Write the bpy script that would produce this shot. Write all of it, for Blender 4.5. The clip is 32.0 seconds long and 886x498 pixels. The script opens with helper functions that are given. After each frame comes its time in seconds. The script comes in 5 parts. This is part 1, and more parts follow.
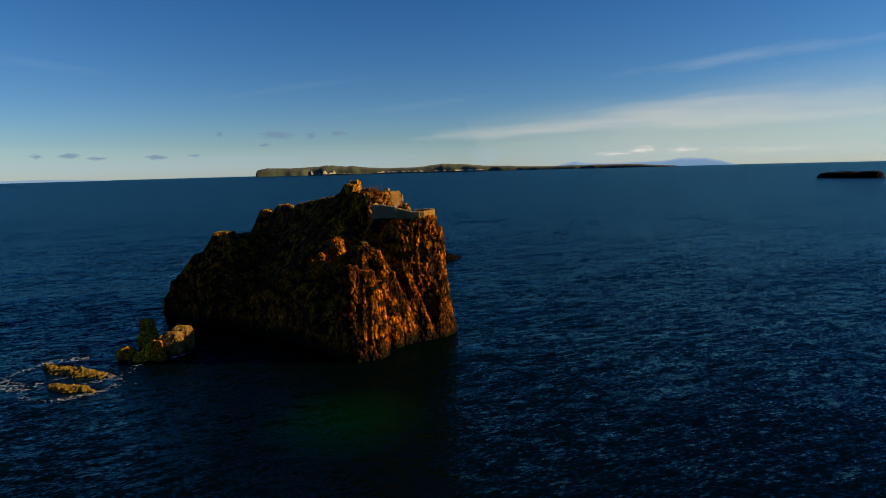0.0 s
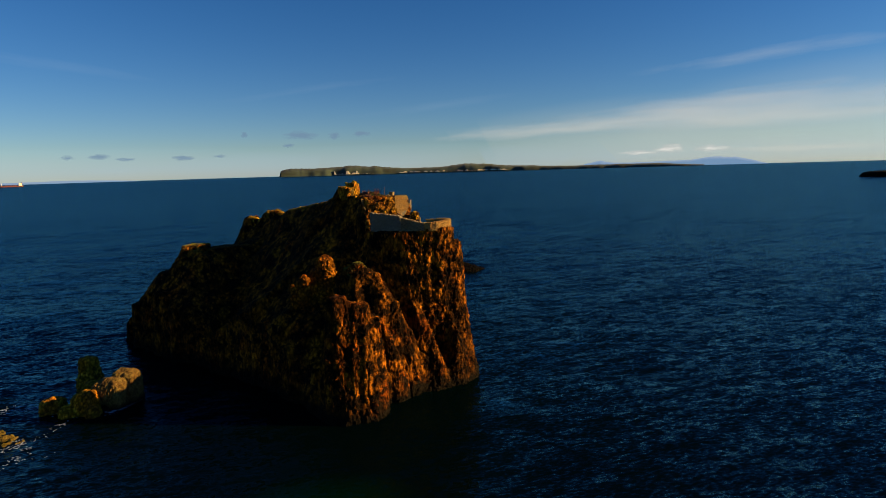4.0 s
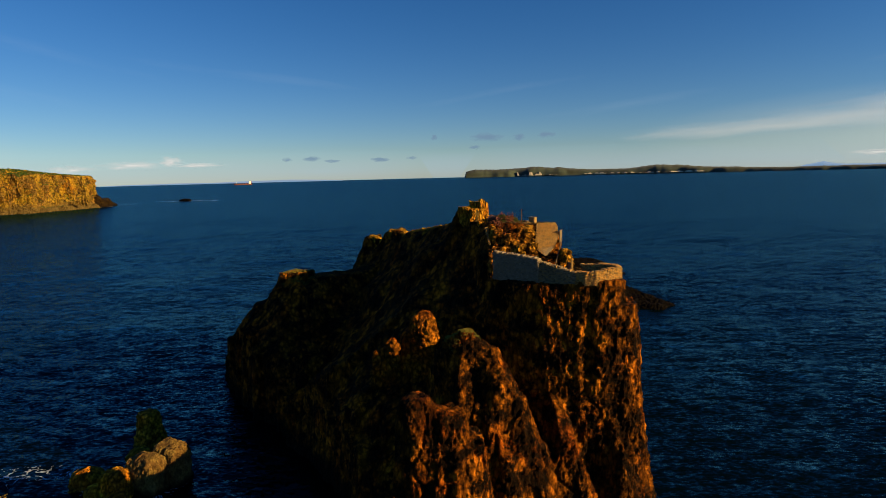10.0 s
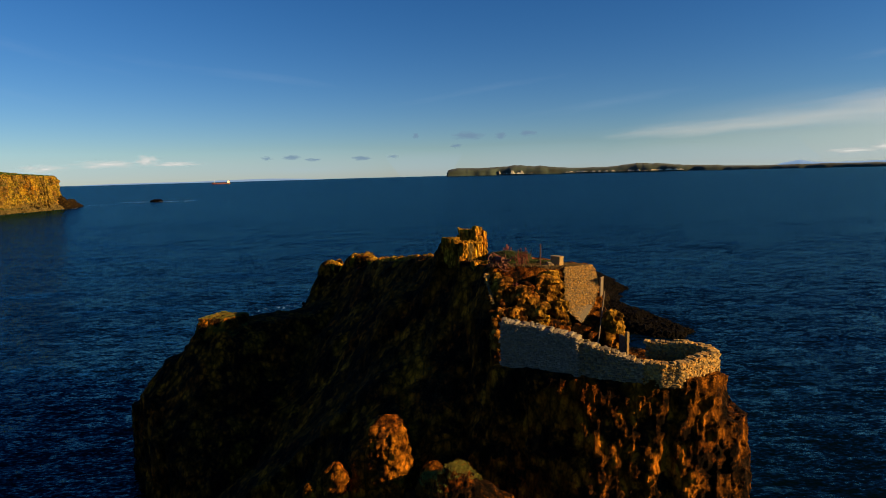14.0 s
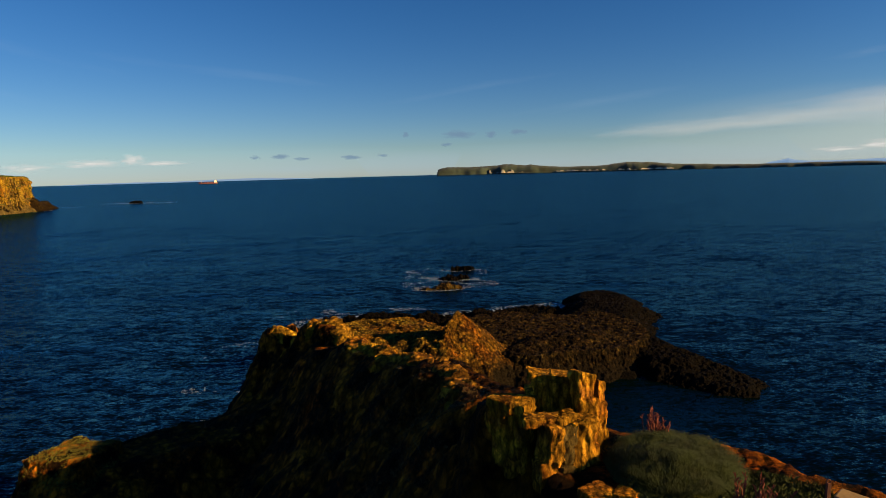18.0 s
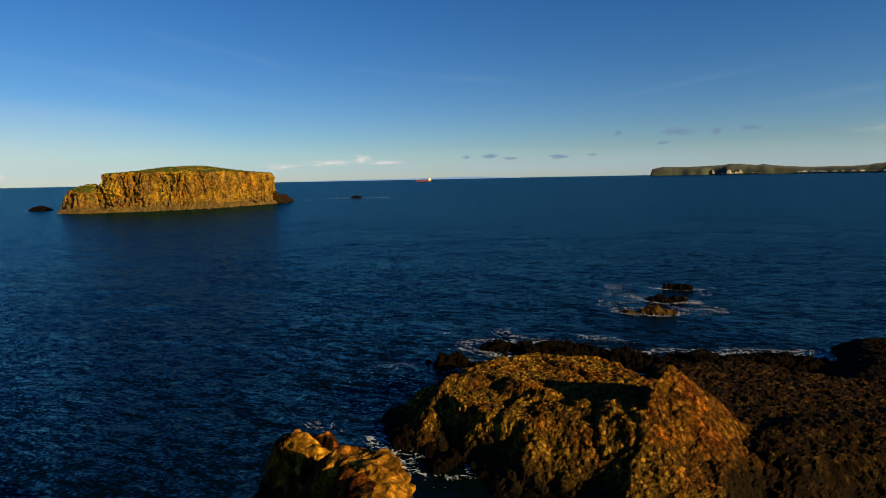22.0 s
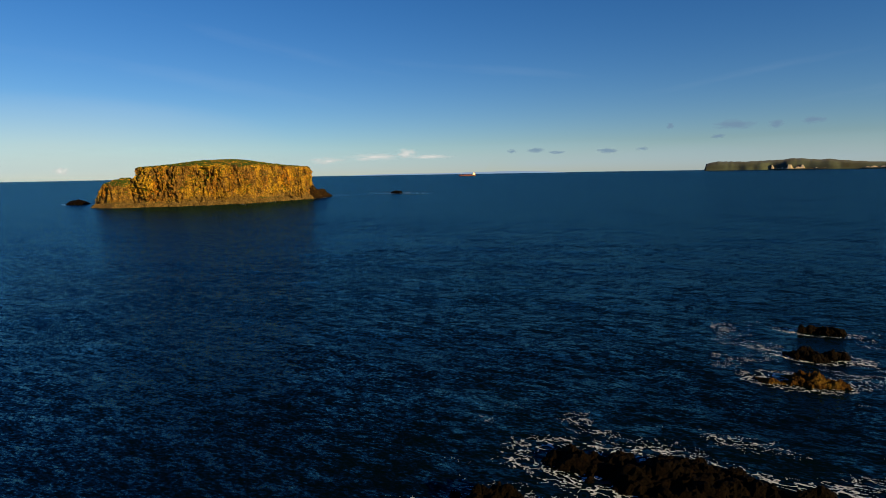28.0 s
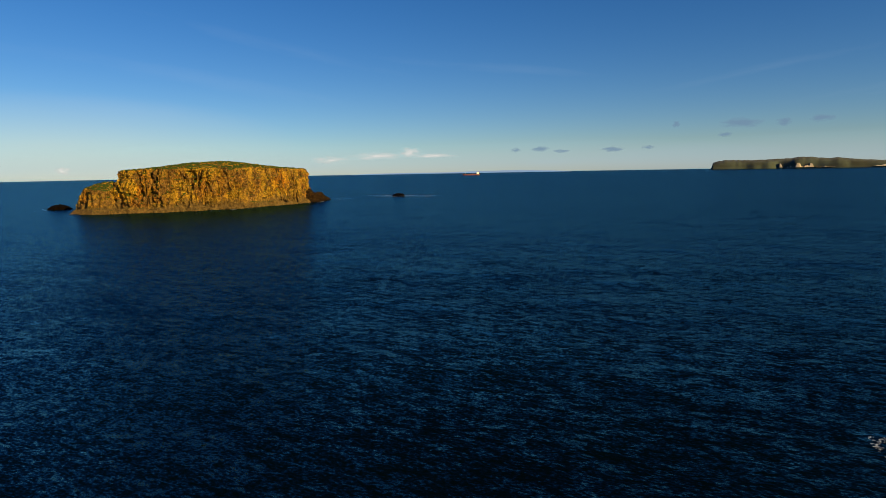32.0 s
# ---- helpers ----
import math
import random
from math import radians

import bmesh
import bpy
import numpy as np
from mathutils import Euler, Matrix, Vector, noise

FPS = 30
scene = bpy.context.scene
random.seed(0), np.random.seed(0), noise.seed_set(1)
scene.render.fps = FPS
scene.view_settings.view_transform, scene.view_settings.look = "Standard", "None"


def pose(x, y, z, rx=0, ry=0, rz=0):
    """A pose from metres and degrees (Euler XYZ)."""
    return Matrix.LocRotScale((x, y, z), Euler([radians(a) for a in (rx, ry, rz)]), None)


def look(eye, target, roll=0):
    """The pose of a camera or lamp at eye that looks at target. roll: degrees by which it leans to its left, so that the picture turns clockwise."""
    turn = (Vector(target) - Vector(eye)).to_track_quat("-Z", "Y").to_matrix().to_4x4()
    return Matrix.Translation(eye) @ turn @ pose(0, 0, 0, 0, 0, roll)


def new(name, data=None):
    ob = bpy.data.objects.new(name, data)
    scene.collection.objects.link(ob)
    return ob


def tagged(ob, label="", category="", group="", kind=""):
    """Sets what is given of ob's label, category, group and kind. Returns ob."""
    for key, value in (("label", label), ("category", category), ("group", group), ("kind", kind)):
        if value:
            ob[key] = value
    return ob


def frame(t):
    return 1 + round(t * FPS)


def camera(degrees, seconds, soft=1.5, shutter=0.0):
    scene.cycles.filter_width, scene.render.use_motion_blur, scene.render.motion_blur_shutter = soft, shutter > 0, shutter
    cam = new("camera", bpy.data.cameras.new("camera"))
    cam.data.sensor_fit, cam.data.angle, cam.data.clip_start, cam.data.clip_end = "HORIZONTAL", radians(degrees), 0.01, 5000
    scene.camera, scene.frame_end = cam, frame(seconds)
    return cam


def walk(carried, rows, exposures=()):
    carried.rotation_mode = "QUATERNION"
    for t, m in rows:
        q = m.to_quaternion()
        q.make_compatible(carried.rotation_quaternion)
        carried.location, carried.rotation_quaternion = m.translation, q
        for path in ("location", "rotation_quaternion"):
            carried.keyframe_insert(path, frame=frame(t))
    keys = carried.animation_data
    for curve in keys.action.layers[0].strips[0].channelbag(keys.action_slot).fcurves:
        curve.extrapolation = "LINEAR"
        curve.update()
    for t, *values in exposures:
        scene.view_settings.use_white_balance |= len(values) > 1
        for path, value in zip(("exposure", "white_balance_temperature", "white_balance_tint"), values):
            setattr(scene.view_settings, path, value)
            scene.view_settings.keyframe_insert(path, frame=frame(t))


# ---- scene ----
# PATH
cam = camera(75.30, 32.0, 0.9)
# seconds, x, y, z, yaw, pitch, roll
PATH = [
    (0, -9.46, -25.86, 24.54, -17.74, -7.97, -1.46), (0.5, -8.67, -23.59, 24.51, -16.20, -8.05, -1.70),
    (1, -7.83, -21.31, 24.40, -15.90, -8.09, -1.84), (1.5, -6.98, -18.99, 24.23, -15.77, -8.09, -1.88),
    (2, -6.16, -16.65, 24.04, -15.71, -8.06, -1.82), (2.5, -5.40, -14.31, 24.00, -15.74, -7.98, -1.72),
    (3, -4.65, -12.00, 24.09, -15.67, -7.90, -1.60), (3.5, -3.86, -9.74, 24.22, -15.57, -7.91, -1.59),
    (5.5, -0.68, -1.80, 24.77, -15.18, -7.91, -1.58), (6, -0.00, 0.00, 25.00, -15.10, -7.86, -1.51),
    (6.5, 0.67, 1.77, 25.26, -15.03, -7.83, -1.52), (7, 1.33, 3.56, 25.47, -14.89, -7.79, -1.51),
    (7.5, 1.91, 5.39, 25.48, -14.83, -7.80, -1.47), (8, 2.54, 7.27, 25.47, -14.72, -7.81, -1.42),
    (8.5, 3.22, 9.15, 25.48, -14.57, -7.80, -1.37), (9, 3.84, 11.12, 25.43, -14.50, -7.75, -1.36),
    (9.5, 4.31, 13.21, 25.45, -5.38, -7.55, -1.42), (10, 4.72, 15.23, 25.38, 2.52, -7.36, -1.40),
    (10.5, 5.01, 17.24, 25.22, 6.33, -7.26, -1.31), (11, 5.12, 19.32, 25.15, 7.83, -7.21, -1.22),
    (11.5, 5.09, 21.52, 25.46, 8.46, -7.19, -1.16), (12, 4.96, 23.71, 25.72, 8.90, -7.23, -1.18),
    (12.5, 4.86, 25.87, 25.85, 6.63, -7.34, -1.28), (13, 4.66, 28.19, 26.00, 2.80, -7.45, -1.40),
    (13.5, 4.55, 30.30, 26.11, 1.35, -7.51, -1.45), (14, 4.39, 32.63, 26.33, 0.73, -7.55, -1.47),
    (14.5, 4.29, 34.76, 26.43, 0.43, -7.59, -1.47), (16.5, 3.40, 46.27, 27.24, -0.04, -7.70, -1.55),
    (17, 3.19, 49.00, 27.43, -0.18, -7.69, -1.57), (17.5, 3.07, 51.46, 27.53, -0.22, -7.68, -1.57),
    (18, 2.94, 54.27, 27.61, -0.24, -7.68, -1.54), (18.5, 2.86, 56.90, 27.57, 1.26, -7.65, -1.49),
    (19, 2.85, 59.73, 27.56, 1.34, -7.62, -1.44), (19.5, 2.91, 62.33, 27.38, 2.41, -7.59, -1.40),
    (20, 2.99, 65.21, 27.24, 6.15, -7.54, -1.36), (20.5, 3.04, 68.04, 26.95, 8.70, -7.47, -1.32),
    (21, 3.07, 70.96, 26.73, 14.75, -7.33, -1.25), (21.5, 3.02, 73.57, 26.45, 18.19, -7.26, -1.17),
    (22, 2.95, 76.12, 26.26, 20.02, -7.26, -1.11), (22.5, 2.64, 78.54, 26.09, 20.60, -7.31, -1.06),
    (23, 2.14, 81.27, 25.97, 21.43, -7.37, -1.03), (23.5, 1.51, 84.04, 25.86, 22.00, -7.43, -1.03),
    (24, 0.65, 86.97, 25.95, 22.46, -7.49, -0.99), (24.5, -0.18, 89.94, 25.99, 22.87, -7.51, -0.91),
    (25, -1.27, 93.10, 26.10, 23.25, -7.55, -0.82), (25.5, -2.24, 96.05, 26.11, 23.56, -7.59, -0.77),
    (27.5, -7.30, 106.06, 25.93, 24.25, -7.70, -0.96), (28, -8.93, 109.56, 26.32, 24.40, -7.74, -0.96),
    (28.5, -10.59, 113.17, 26.69, 24.54, -7.77, -0.95), (29, -12.59, 117.02, 27.28, 24.76, -7.78, -0.93),
    (29.5, -14.56, 120.90, 27.83, 24.89, -7.79, -0.95), (30, -16.50, 124.84, 28.34, 25.09, -7.79, -0.99),
    (30.5, -18.40, 128.86, 28.78, 25.07, -7.77, -1.00), (31, -20.27, 132.96, 29.15, 24.92, -7.79, -1.00),
    (31.5, -22.11, 137.12, 29.49, 24.87, -7.83, -1.00), (32, -23.94, 141.32, 29.83, 24.76, -7.87, -1.04)]


def aim(x, y, z, yaw, pitch, roll):
    a, b = radians(yaw), radians(pitch)
    way = Vector((-math.sin(a) * math.cos(b), math.cos(a) * math.cos(b), math.sin(b)))
    return look((x, y, z), Vector((x, y, z)) + way, roll)


walk(cam, [(t, aim(*rest)) for t, *rest in PATH], [(0, 1.1, 6220, 11), (32, 1.1, 6220, 11)])
# END PATH

# ---- world, sun, exposure ----
SUN_AZ, SUN_EL = 18.0, 17.0      # degrees: clockwise from +x towards -y; above the sea
sun_dir = Vector((math.cos(radians(SUN_EL)) * math.cos(radians(SUN_AZ)),
                  -math.cos(radians(SUN_EL)) * math.sin(radians(SUN_AZ)), math.sin(radians(SUN_EL))))
world = bpy.data.worlds.new("sky")
scene.world = world
world.use_nodes = True
wt = world.node_tree
sky = wt.nodes.new("ShaderNodeTexSky")
sky.sky_type, sky.sun_disc = "NISHITA", False
sky.sun_elevation, sky.sun_rotation = radians(SUN_EL), radians(90 + SUN_AZ)
sky.altitude, sky.air_density, sky.dust_density, sky.ozone_density = 20, 0.95, 0.05, 4.6
deep = wt.nodes.new("ShaderNodeHueSaturation")
deep.inputs["Hue"].default_value, deep.inputs["Saturation"].default_value = 0.507, 1.20
wt.links.new(sky.outputs["Color"], deep.inputs["Color"])
wt.nodes["Background"].inputs["Strength"].default_value = 0.040
wt.links.new(deep.outputs["Color"], wt.nodes["Background"].inputs["Color"])
sun = new("sun", bpy.data.lights.new("sun", "SUN"))
sun.data.energy, sun.data.angle, sun.data.color = 5.5, radians(0.5), (1.0, 0.60, 0.18)
sun.matrix_world = look(sun_dir * 200, (0, 0, 0))


# ---- numbers: lattice noise ----
def grain(ix, iy, iz, seed):
    h = (ix.astype(np.int64) * 374761393 + iy.astype(np.int64) * 668265263 + iz.astype(np.int64) * 2147483647 + seed * 974634777) & 0xFFFFFFFF
    h = ((h ^ (h >> 13)) * 1274126177) & 0xFFFFFFFF
    h = ((h ^ (h >> 16)) * 2246822519) & 0xFFFFFFFF
    return ((h ^ (h >> 15)) & 0xFFFFFF) / 0xFFFFFF


def lumps(p, seed=0):
    """Smooth noise from -1 to 1 at rows of points."""
    f = np.floor(p)
    i, w = f.astype(np.int64), p - f
    w = w * w * (3 - 2 * w)
    out = 0
    for a in (0, 1):
        for b in (0, 1):
            for c in (0, 1):
                k = (w[:, 0] if a else 1 - w[:, 0]) * (w[:, 1] if b else 1 - w[:, 1]) * (w[:, 2] if c else 1 - w[:, 2])
                out = out + k * grain(i[:, 0] + a, i[:, 1] + b, i[:, 2] + c, seed)
    return out * 2 - 1


def rough_noise(p, octaves=4, seed=0, gain=0.5):
    out, k = 0, 1.0
    for n in range(octaves):
        out = out + k * lumps(p * 2.03 ** n, seed + n)
        k *= gain
    return out


def columns(x, y, seed=0):
    """Cell noise in plan: how far from a joint (0 at it), and the cell's own number."""
    ix, iy = np.floor(x), np.floor(y)
    d1, d2, own = np.full(len(x), 9.0), np.full(len(x), 9.0), np.zeros(len(x))
    zero = np.zeros(len(x))
    for a in (-1, 0, 1):
        for b in (-1, 0, 1):
            cx, cy = ix + a, iy + b
            d = np.hypot(cx + grain(cx, cy, zero, seed) - x, cy + grain(cx, cy, zero, seed + 7) - y)
            near = d < d1
            d2 = np.where(near, d1, np.minimum(d2, d))
            own = np.where(near, grain(cx, cy, zero, seed + 13), own)
            d1 = np.where(near, d, d1)
    return np.clip((d2 - d1) * 2.5, 0, 1), own


def blocks(p, seed=0):
    """Cell noise in space: each cell's own number, and how far from a joint."""
    f = np.floor(p)
    d1, d2, own = np.full(len(p), 9.0), np.full(len(p), 9.0), np.zeros(len(p))
    for a in (-1, 0, 1):
        for b in (-1, 0, 1):
            for c in (-1, 0, 1):
                cx, cy, cz = f[:, 0] + a, f[:, 1] + b, f[:, 2] + c
                k = grain(cx, cy, cz, seed)
                d = (cx + k - p[:, 0]) ** 2 + (cy + (k * 7.13) % 1 - p[:, 1]) ** 2 + (cz + (k * 13.37) % 1 - p[:, 2]) ** 2
                near = d < d1
                d2 = np.where(near, d1, np.minimum(d2, d))
                own = np.where(near, (k * 29.71) % 1, own)
                d1 = np.where(near, d, d1)
    return own - 0.5, np.clip((np.sqrt(d2) - np.sqrt(d1)) * 4, 0, 1)


# ---- materials ----
def nodes_of(name):
    m = bpy.data.materials.new(name)
    m.use_nodes = True
    t = m.node_tree
    return m, t, t.nodes["Principled BSDF"]


def tex(t, kind, scale, detail=6, rough=0.6, stretch=(1, 1, 1), **more):
    co, mp = t.nodes.new("ShaderNodeTexCoord"), t.nodes.new("ShaderNodeMapping")
    mp.inputs["Scale"].default_value = stretch
    t.links.new(co.outputs["Object"], mp.inputs["Vector"])
    n = t.nodes.new(kind)
    n.inputs["Scale"].default_value = scale
    if kind == "ShaderNodeTexNoise":
        n.inputs["Detail"].default_value, n.inputs["Roughness"].default_value = detail, rough
    t.links.new(mp.outputs["Vector"], n.inputs["Vector"])
    return n


def ramp(t, source, stops):
    r = t.nodes.new("ShaderNodeValToRGB")
    while len(r.color_ramp.elements) < len(stops):
        r.color_ramp.elements.new(0.5)
    for e, (at, c) in zip(r.color_ramp.elements, stops):
        e.position, e.color = at, (*c, 1) if len(c) == 3 else c
    t.links.new(source, r.inputs["Fac"])
    return r


def mix(t, fac, a, b):
    m = t.nodes.new("ShaderNodeMix")
    m.data_type = "RGBA"
    for socket, v in ((m.inputs[0], fac), (m.inputs[6], a), (m.inputs[7], b)):
        if hasattr(v, "is_output"):
            t.links.new(v, socket)
        else:
            socket.default_value = v if isinstance(v, float) else (*v, 1)
    return m.outputs[2]


def grey(v):
    return (v, v, v)


def bump(t, bsdf, sources):
    """Stacks relief: (height socket, strength, distance)."""
    last = None
    for h, strength, dist in sources:
        b = t.nodes.new("ShaderNodeBump")
        b.inputs["Strength"].default_value, b.inputs["Distance"].default_value = strength, dist
        t.links.new(h, b.inputs["Height"])
        if last:
            t.links.new(last, b.inputs["Normal"])
        last = b.outputs["Normal"]
    t.links.new(last, bsdf.inputs["Normal"])


def rock_material(name, dark, mid, bright, lichen, amount, size=1.0, turf=None, joints=1.3, turf_from=0.93, band=None, cracks=0.8, cobble=None):
    """Basalt with ochre weathering and patches of crusty lichen; turf: grass colour on what lies flat."""
    dark, mid, bright, lichen = (tuple(v * 0.85 for v in c) for c in (dark, mid, bright, lichen))
    m, t, b = nodes_of(name)
    big = tex(t, "ShaderNodeTexNoise", 0.22 / size, 5, 0.6, (1, 1, 0.5))
    small = tex(t, "ShaderNodeTexNoise", 2.6 / size, 10, 0.74, (1, 1, 0.55))
    fine = tex(t, "ShaderNodeTexNoise", 9.5 / size, 8, 0.78, (1, 1, 0.5))
    base = ramp(t, small.outputs["Fac"], [(0.30, dark), (0.52, mid), (0.72, bright)])
    patch = tex(t, "ShaderNodeTexNoise", 0.7 / size, 9, 0.72)
    mask = ramp(t, patch.outputs["Fac"], [(0.62 - amount * 0.3, grey(0)), (0.70 - amount * 0.3, grey(1))])
    spread = ramp(t, big.outputs["Fac"], [(0.35, grey(0.25)), (0.6, grey(1))])
    mul = t.nodes.new("ShaderNodeMath")
    mul.operation = "MULTIPLY"
    t.links.new(mask.outputs["Color"], mul.inputs[0])
    t.links.new(spread.outputs["Color"], mul.inputs[1])
    gold = (lichen[0] * 1.02, lichen[1] * 1.5, lichen[2] * 2.0)
    kinds = tex(t, "ShaderNodeTexNoise", 0.35 / size, 4, 0.6)
    which = ramp(t, kinds.outputs["Fac"], [(0.40, lichen), (0.52, gold)])
    shade = ramp(t, fine.outputs["Fac"], [(0.3, grey(0.5)), (0.65, grey(1.0))])
    crust = t.nodes.new("ShaderNodeMix")
    crust.data_type, crust.blend_type = "RGBA", "MULTIPLY"
    crust.inputs[0].default_value = 1.0
    t.links.new(which.outputs["Color"], crust.inputs[6])
    t.links.new(shade.outputs["Color"], crust.inputs[7])
    colour = mix(t, mul.outputs[0], base.outputs["Color"], crust.outputs[2])
    speck = ramp(t, fine.outputs["Fac"], [(0.36, grey(0.34)), (0.58, grey(1.0))])
    mm = t.nodes.new("ShaderNodeMix")
    mm.data_type, mm.blend_type = "RGBA", "MULTIPLY"
    mm.inputs[0].default_value = 0.85
    t.links.new(colour, mm.inputs[6])
    t.links.new(speck.outputs["Color"], mm.inputs[7])
    colour = mm.outputs[2]
    shaft = tex(t, "ShaderNodeTexVoronoi", joints / size, stretch=(1, 1, 0.3))
    shaft.feature = "DISTANCE_TO_EDGE"
    bent = t.nodes.new("ShaderNodeMix")
    bent.data_type = "VECTOR"
    bent.inputs[0].default_value = 0.12
    for link in list(shaft.inputs["Vector"].links):
        t.links.new(link.from_socket, bent.inputs[4])
    t.links.new(small.outputs["Color"], bent.inputs[5])
    t.links.new(bent.outputs[1], shaft.inputs["Vector"])
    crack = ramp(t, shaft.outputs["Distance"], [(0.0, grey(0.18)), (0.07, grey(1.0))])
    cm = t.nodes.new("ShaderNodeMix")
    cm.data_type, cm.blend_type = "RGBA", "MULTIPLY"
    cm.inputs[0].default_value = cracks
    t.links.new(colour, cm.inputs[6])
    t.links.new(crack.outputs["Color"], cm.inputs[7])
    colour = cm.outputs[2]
    if cobble:
        cell = tex(t, "ShaderNodeTexVoronoi", cobble[0], stretch=(1, 1, cobble[1]))
        hue = t.nodes.new("ShaderNodeRGBToBW")
        t.links.new(cell.outputs["Color"], hue.inputs[0])
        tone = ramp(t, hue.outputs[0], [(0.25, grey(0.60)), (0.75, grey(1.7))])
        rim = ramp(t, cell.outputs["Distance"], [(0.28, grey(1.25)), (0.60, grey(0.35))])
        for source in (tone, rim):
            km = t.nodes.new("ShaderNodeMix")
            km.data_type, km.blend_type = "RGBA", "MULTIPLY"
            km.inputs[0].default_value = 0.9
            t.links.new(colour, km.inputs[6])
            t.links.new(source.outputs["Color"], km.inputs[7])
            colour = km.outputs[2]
    if turf:
        geo, sep = t.nodes.new("ShaderNodeNewGeometry"), t.nodes.new("ShaderNodeSeparateXYZ")
        t.links.new(geo.outputs["Normal"], sep.inputs[0])
        add = t.nodes.new("ShaderNodeMath")
        add.operation = "MULTIPLY_ADD"
        add.inputs[1].default_value = 0.5
        t.links.new(patch.outputs["Fac"], add.inputs[0])
        t.links.new(sep.outputs["Z"], add.inputs[2])
        flat = ramp(t, add.outputs[0], [(turf_from, grey(0)), (min(1, turf_from + 0.06), grey(1))])
        blades = ramp(t, fine.outputs["Fac"], [(0.3, tuple(c * 0.45 for c in turf)), (0.7, turf)])
        colour = mix(t, flat.outputs["Color"], colour, blades.outputs["Color"])
    if band:
        co, sep = t.nodes.new("ShaderNodeTexCoord"), t.nodes.new("ShaderNodeSeparateXYZ")
        t.links.new(co.outputs["Object"], sep.inputs[0])
        wave = t.nodes.new("ShaderNodeMath")
        wave.operation, wave.inputs[1].default_value = "MULTIPLY_ADD", -(band[1] - band[0]) * 3.0
        t.links.new(big.outputs["Fac"], wave.inputs[0])
        t.links.new(sep.outputs["Z"], wave.inputs[2])
        low = t.nodes.new("ShaderNodeMapRange")
        middle = (band[1] - band[0]) * 1.5
        low.inputs["From Min"].default_value, low.inputs["From Max"].default_value = band[0] - middle, band[1] - middle
        t.links.new(wave.outputs[0], low.inputs["Value"])
        tide = ramp(t, small.outputs["Fac"], [(0.35, tuple(c * 0.5 for c in band[2])), (0.68, tuple(c * 1.6 for c in band[2]))])
        colour = mix(t, low.outputs[0], tide.outputs["Color"], colour)
    t.links.new(colour, b.inputs["Base Color"])
    b.inputs["Roughness"].default_value, b.inputs["Specular IOR Level"].default_value = 0.92, 0.06
    groove = ramp(t, shaft.outputs["Distance"], [(0.0, grey(0)), (0.22, grey(1))])
    reliefs = [(groove.outputs["Color"], 0.6, 0.10 * size)] + ([(rim.outputs["Color"], 0.7, 0.16)] if cobble else [])
    bump(t, b, reliefs + [(small.outputs["Fac"], 1.0, 0.26 * size), (fine.outputs["Fac"], 1.0, 0.20 * size)])
    return m


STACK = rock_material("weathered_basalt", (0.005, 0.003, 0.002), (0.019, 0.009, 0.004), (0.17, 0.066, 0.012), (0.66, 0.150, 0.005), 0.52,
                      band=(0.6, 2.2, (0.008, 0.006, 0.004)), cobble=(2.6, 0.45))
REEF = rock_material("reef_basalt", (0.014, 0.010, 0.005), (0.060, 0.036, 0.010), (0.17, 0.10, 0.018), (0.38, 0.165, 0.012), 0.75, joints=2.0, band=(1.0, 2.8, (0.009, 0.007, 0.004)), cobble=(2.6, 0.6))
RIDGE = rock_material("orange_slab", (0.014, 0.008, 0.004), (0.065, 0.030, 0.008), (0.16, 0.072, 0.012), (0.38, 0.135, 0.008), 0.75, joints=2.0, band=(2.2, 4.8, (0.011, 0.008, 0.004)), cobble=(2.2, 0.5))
KELP = rock_material("yellow_kelp", (0.012, 0.007, 0.003), (0.05, 0.027, 0.006), (0.12, 0.07, 0.015), (0.14, 0.065, 0.009), 0.4)
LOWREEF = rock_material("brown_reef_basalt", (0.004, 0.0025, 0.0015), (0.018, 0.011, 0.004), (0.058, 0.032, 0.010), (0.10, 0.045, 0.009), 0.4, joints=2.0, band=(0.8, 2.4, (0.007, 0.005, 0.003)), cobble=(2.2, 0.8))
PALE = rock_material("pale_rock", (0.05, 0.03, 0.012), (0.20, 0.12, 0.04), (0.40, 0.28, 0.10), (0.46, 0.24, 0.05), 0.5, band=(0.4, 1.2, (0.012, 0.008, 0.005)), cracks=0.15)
WET = rock_material("wet_kelp_rock", (0.0015, 0.0012, 0.001), (0.003, 0.0018, 0.001), (0.008, 0.0038, 0.0015), (0.011, 0.0045, 0.0015), 0.25, cobble=(2.4, 0.8))
WEED = rock_material("yellow_weed", (0.06, 0.04, 0.012), (0.24, 0.17, 0.04), (0.42, 0.32, 0.10), (0.26, 0.16, 0.02), 0.4)
ISLE = rock_material("island_cliff", (0.030, 0.022, 0.012), (0.19, 0.12, 0.035), (0.42, 0.30, 0.12), (0.56, 0.25, 0.016), 0.6, 5.5,
                     turf=(0.045, 0.085, 0.014), band=(2.0, 9.0, (0.10, 0.075, 0.03)))


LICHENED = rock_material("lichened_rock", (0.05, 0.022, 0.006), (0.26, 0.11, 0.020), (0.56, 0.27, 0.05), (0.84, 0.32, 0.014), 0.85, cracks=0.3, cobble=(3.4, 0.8))

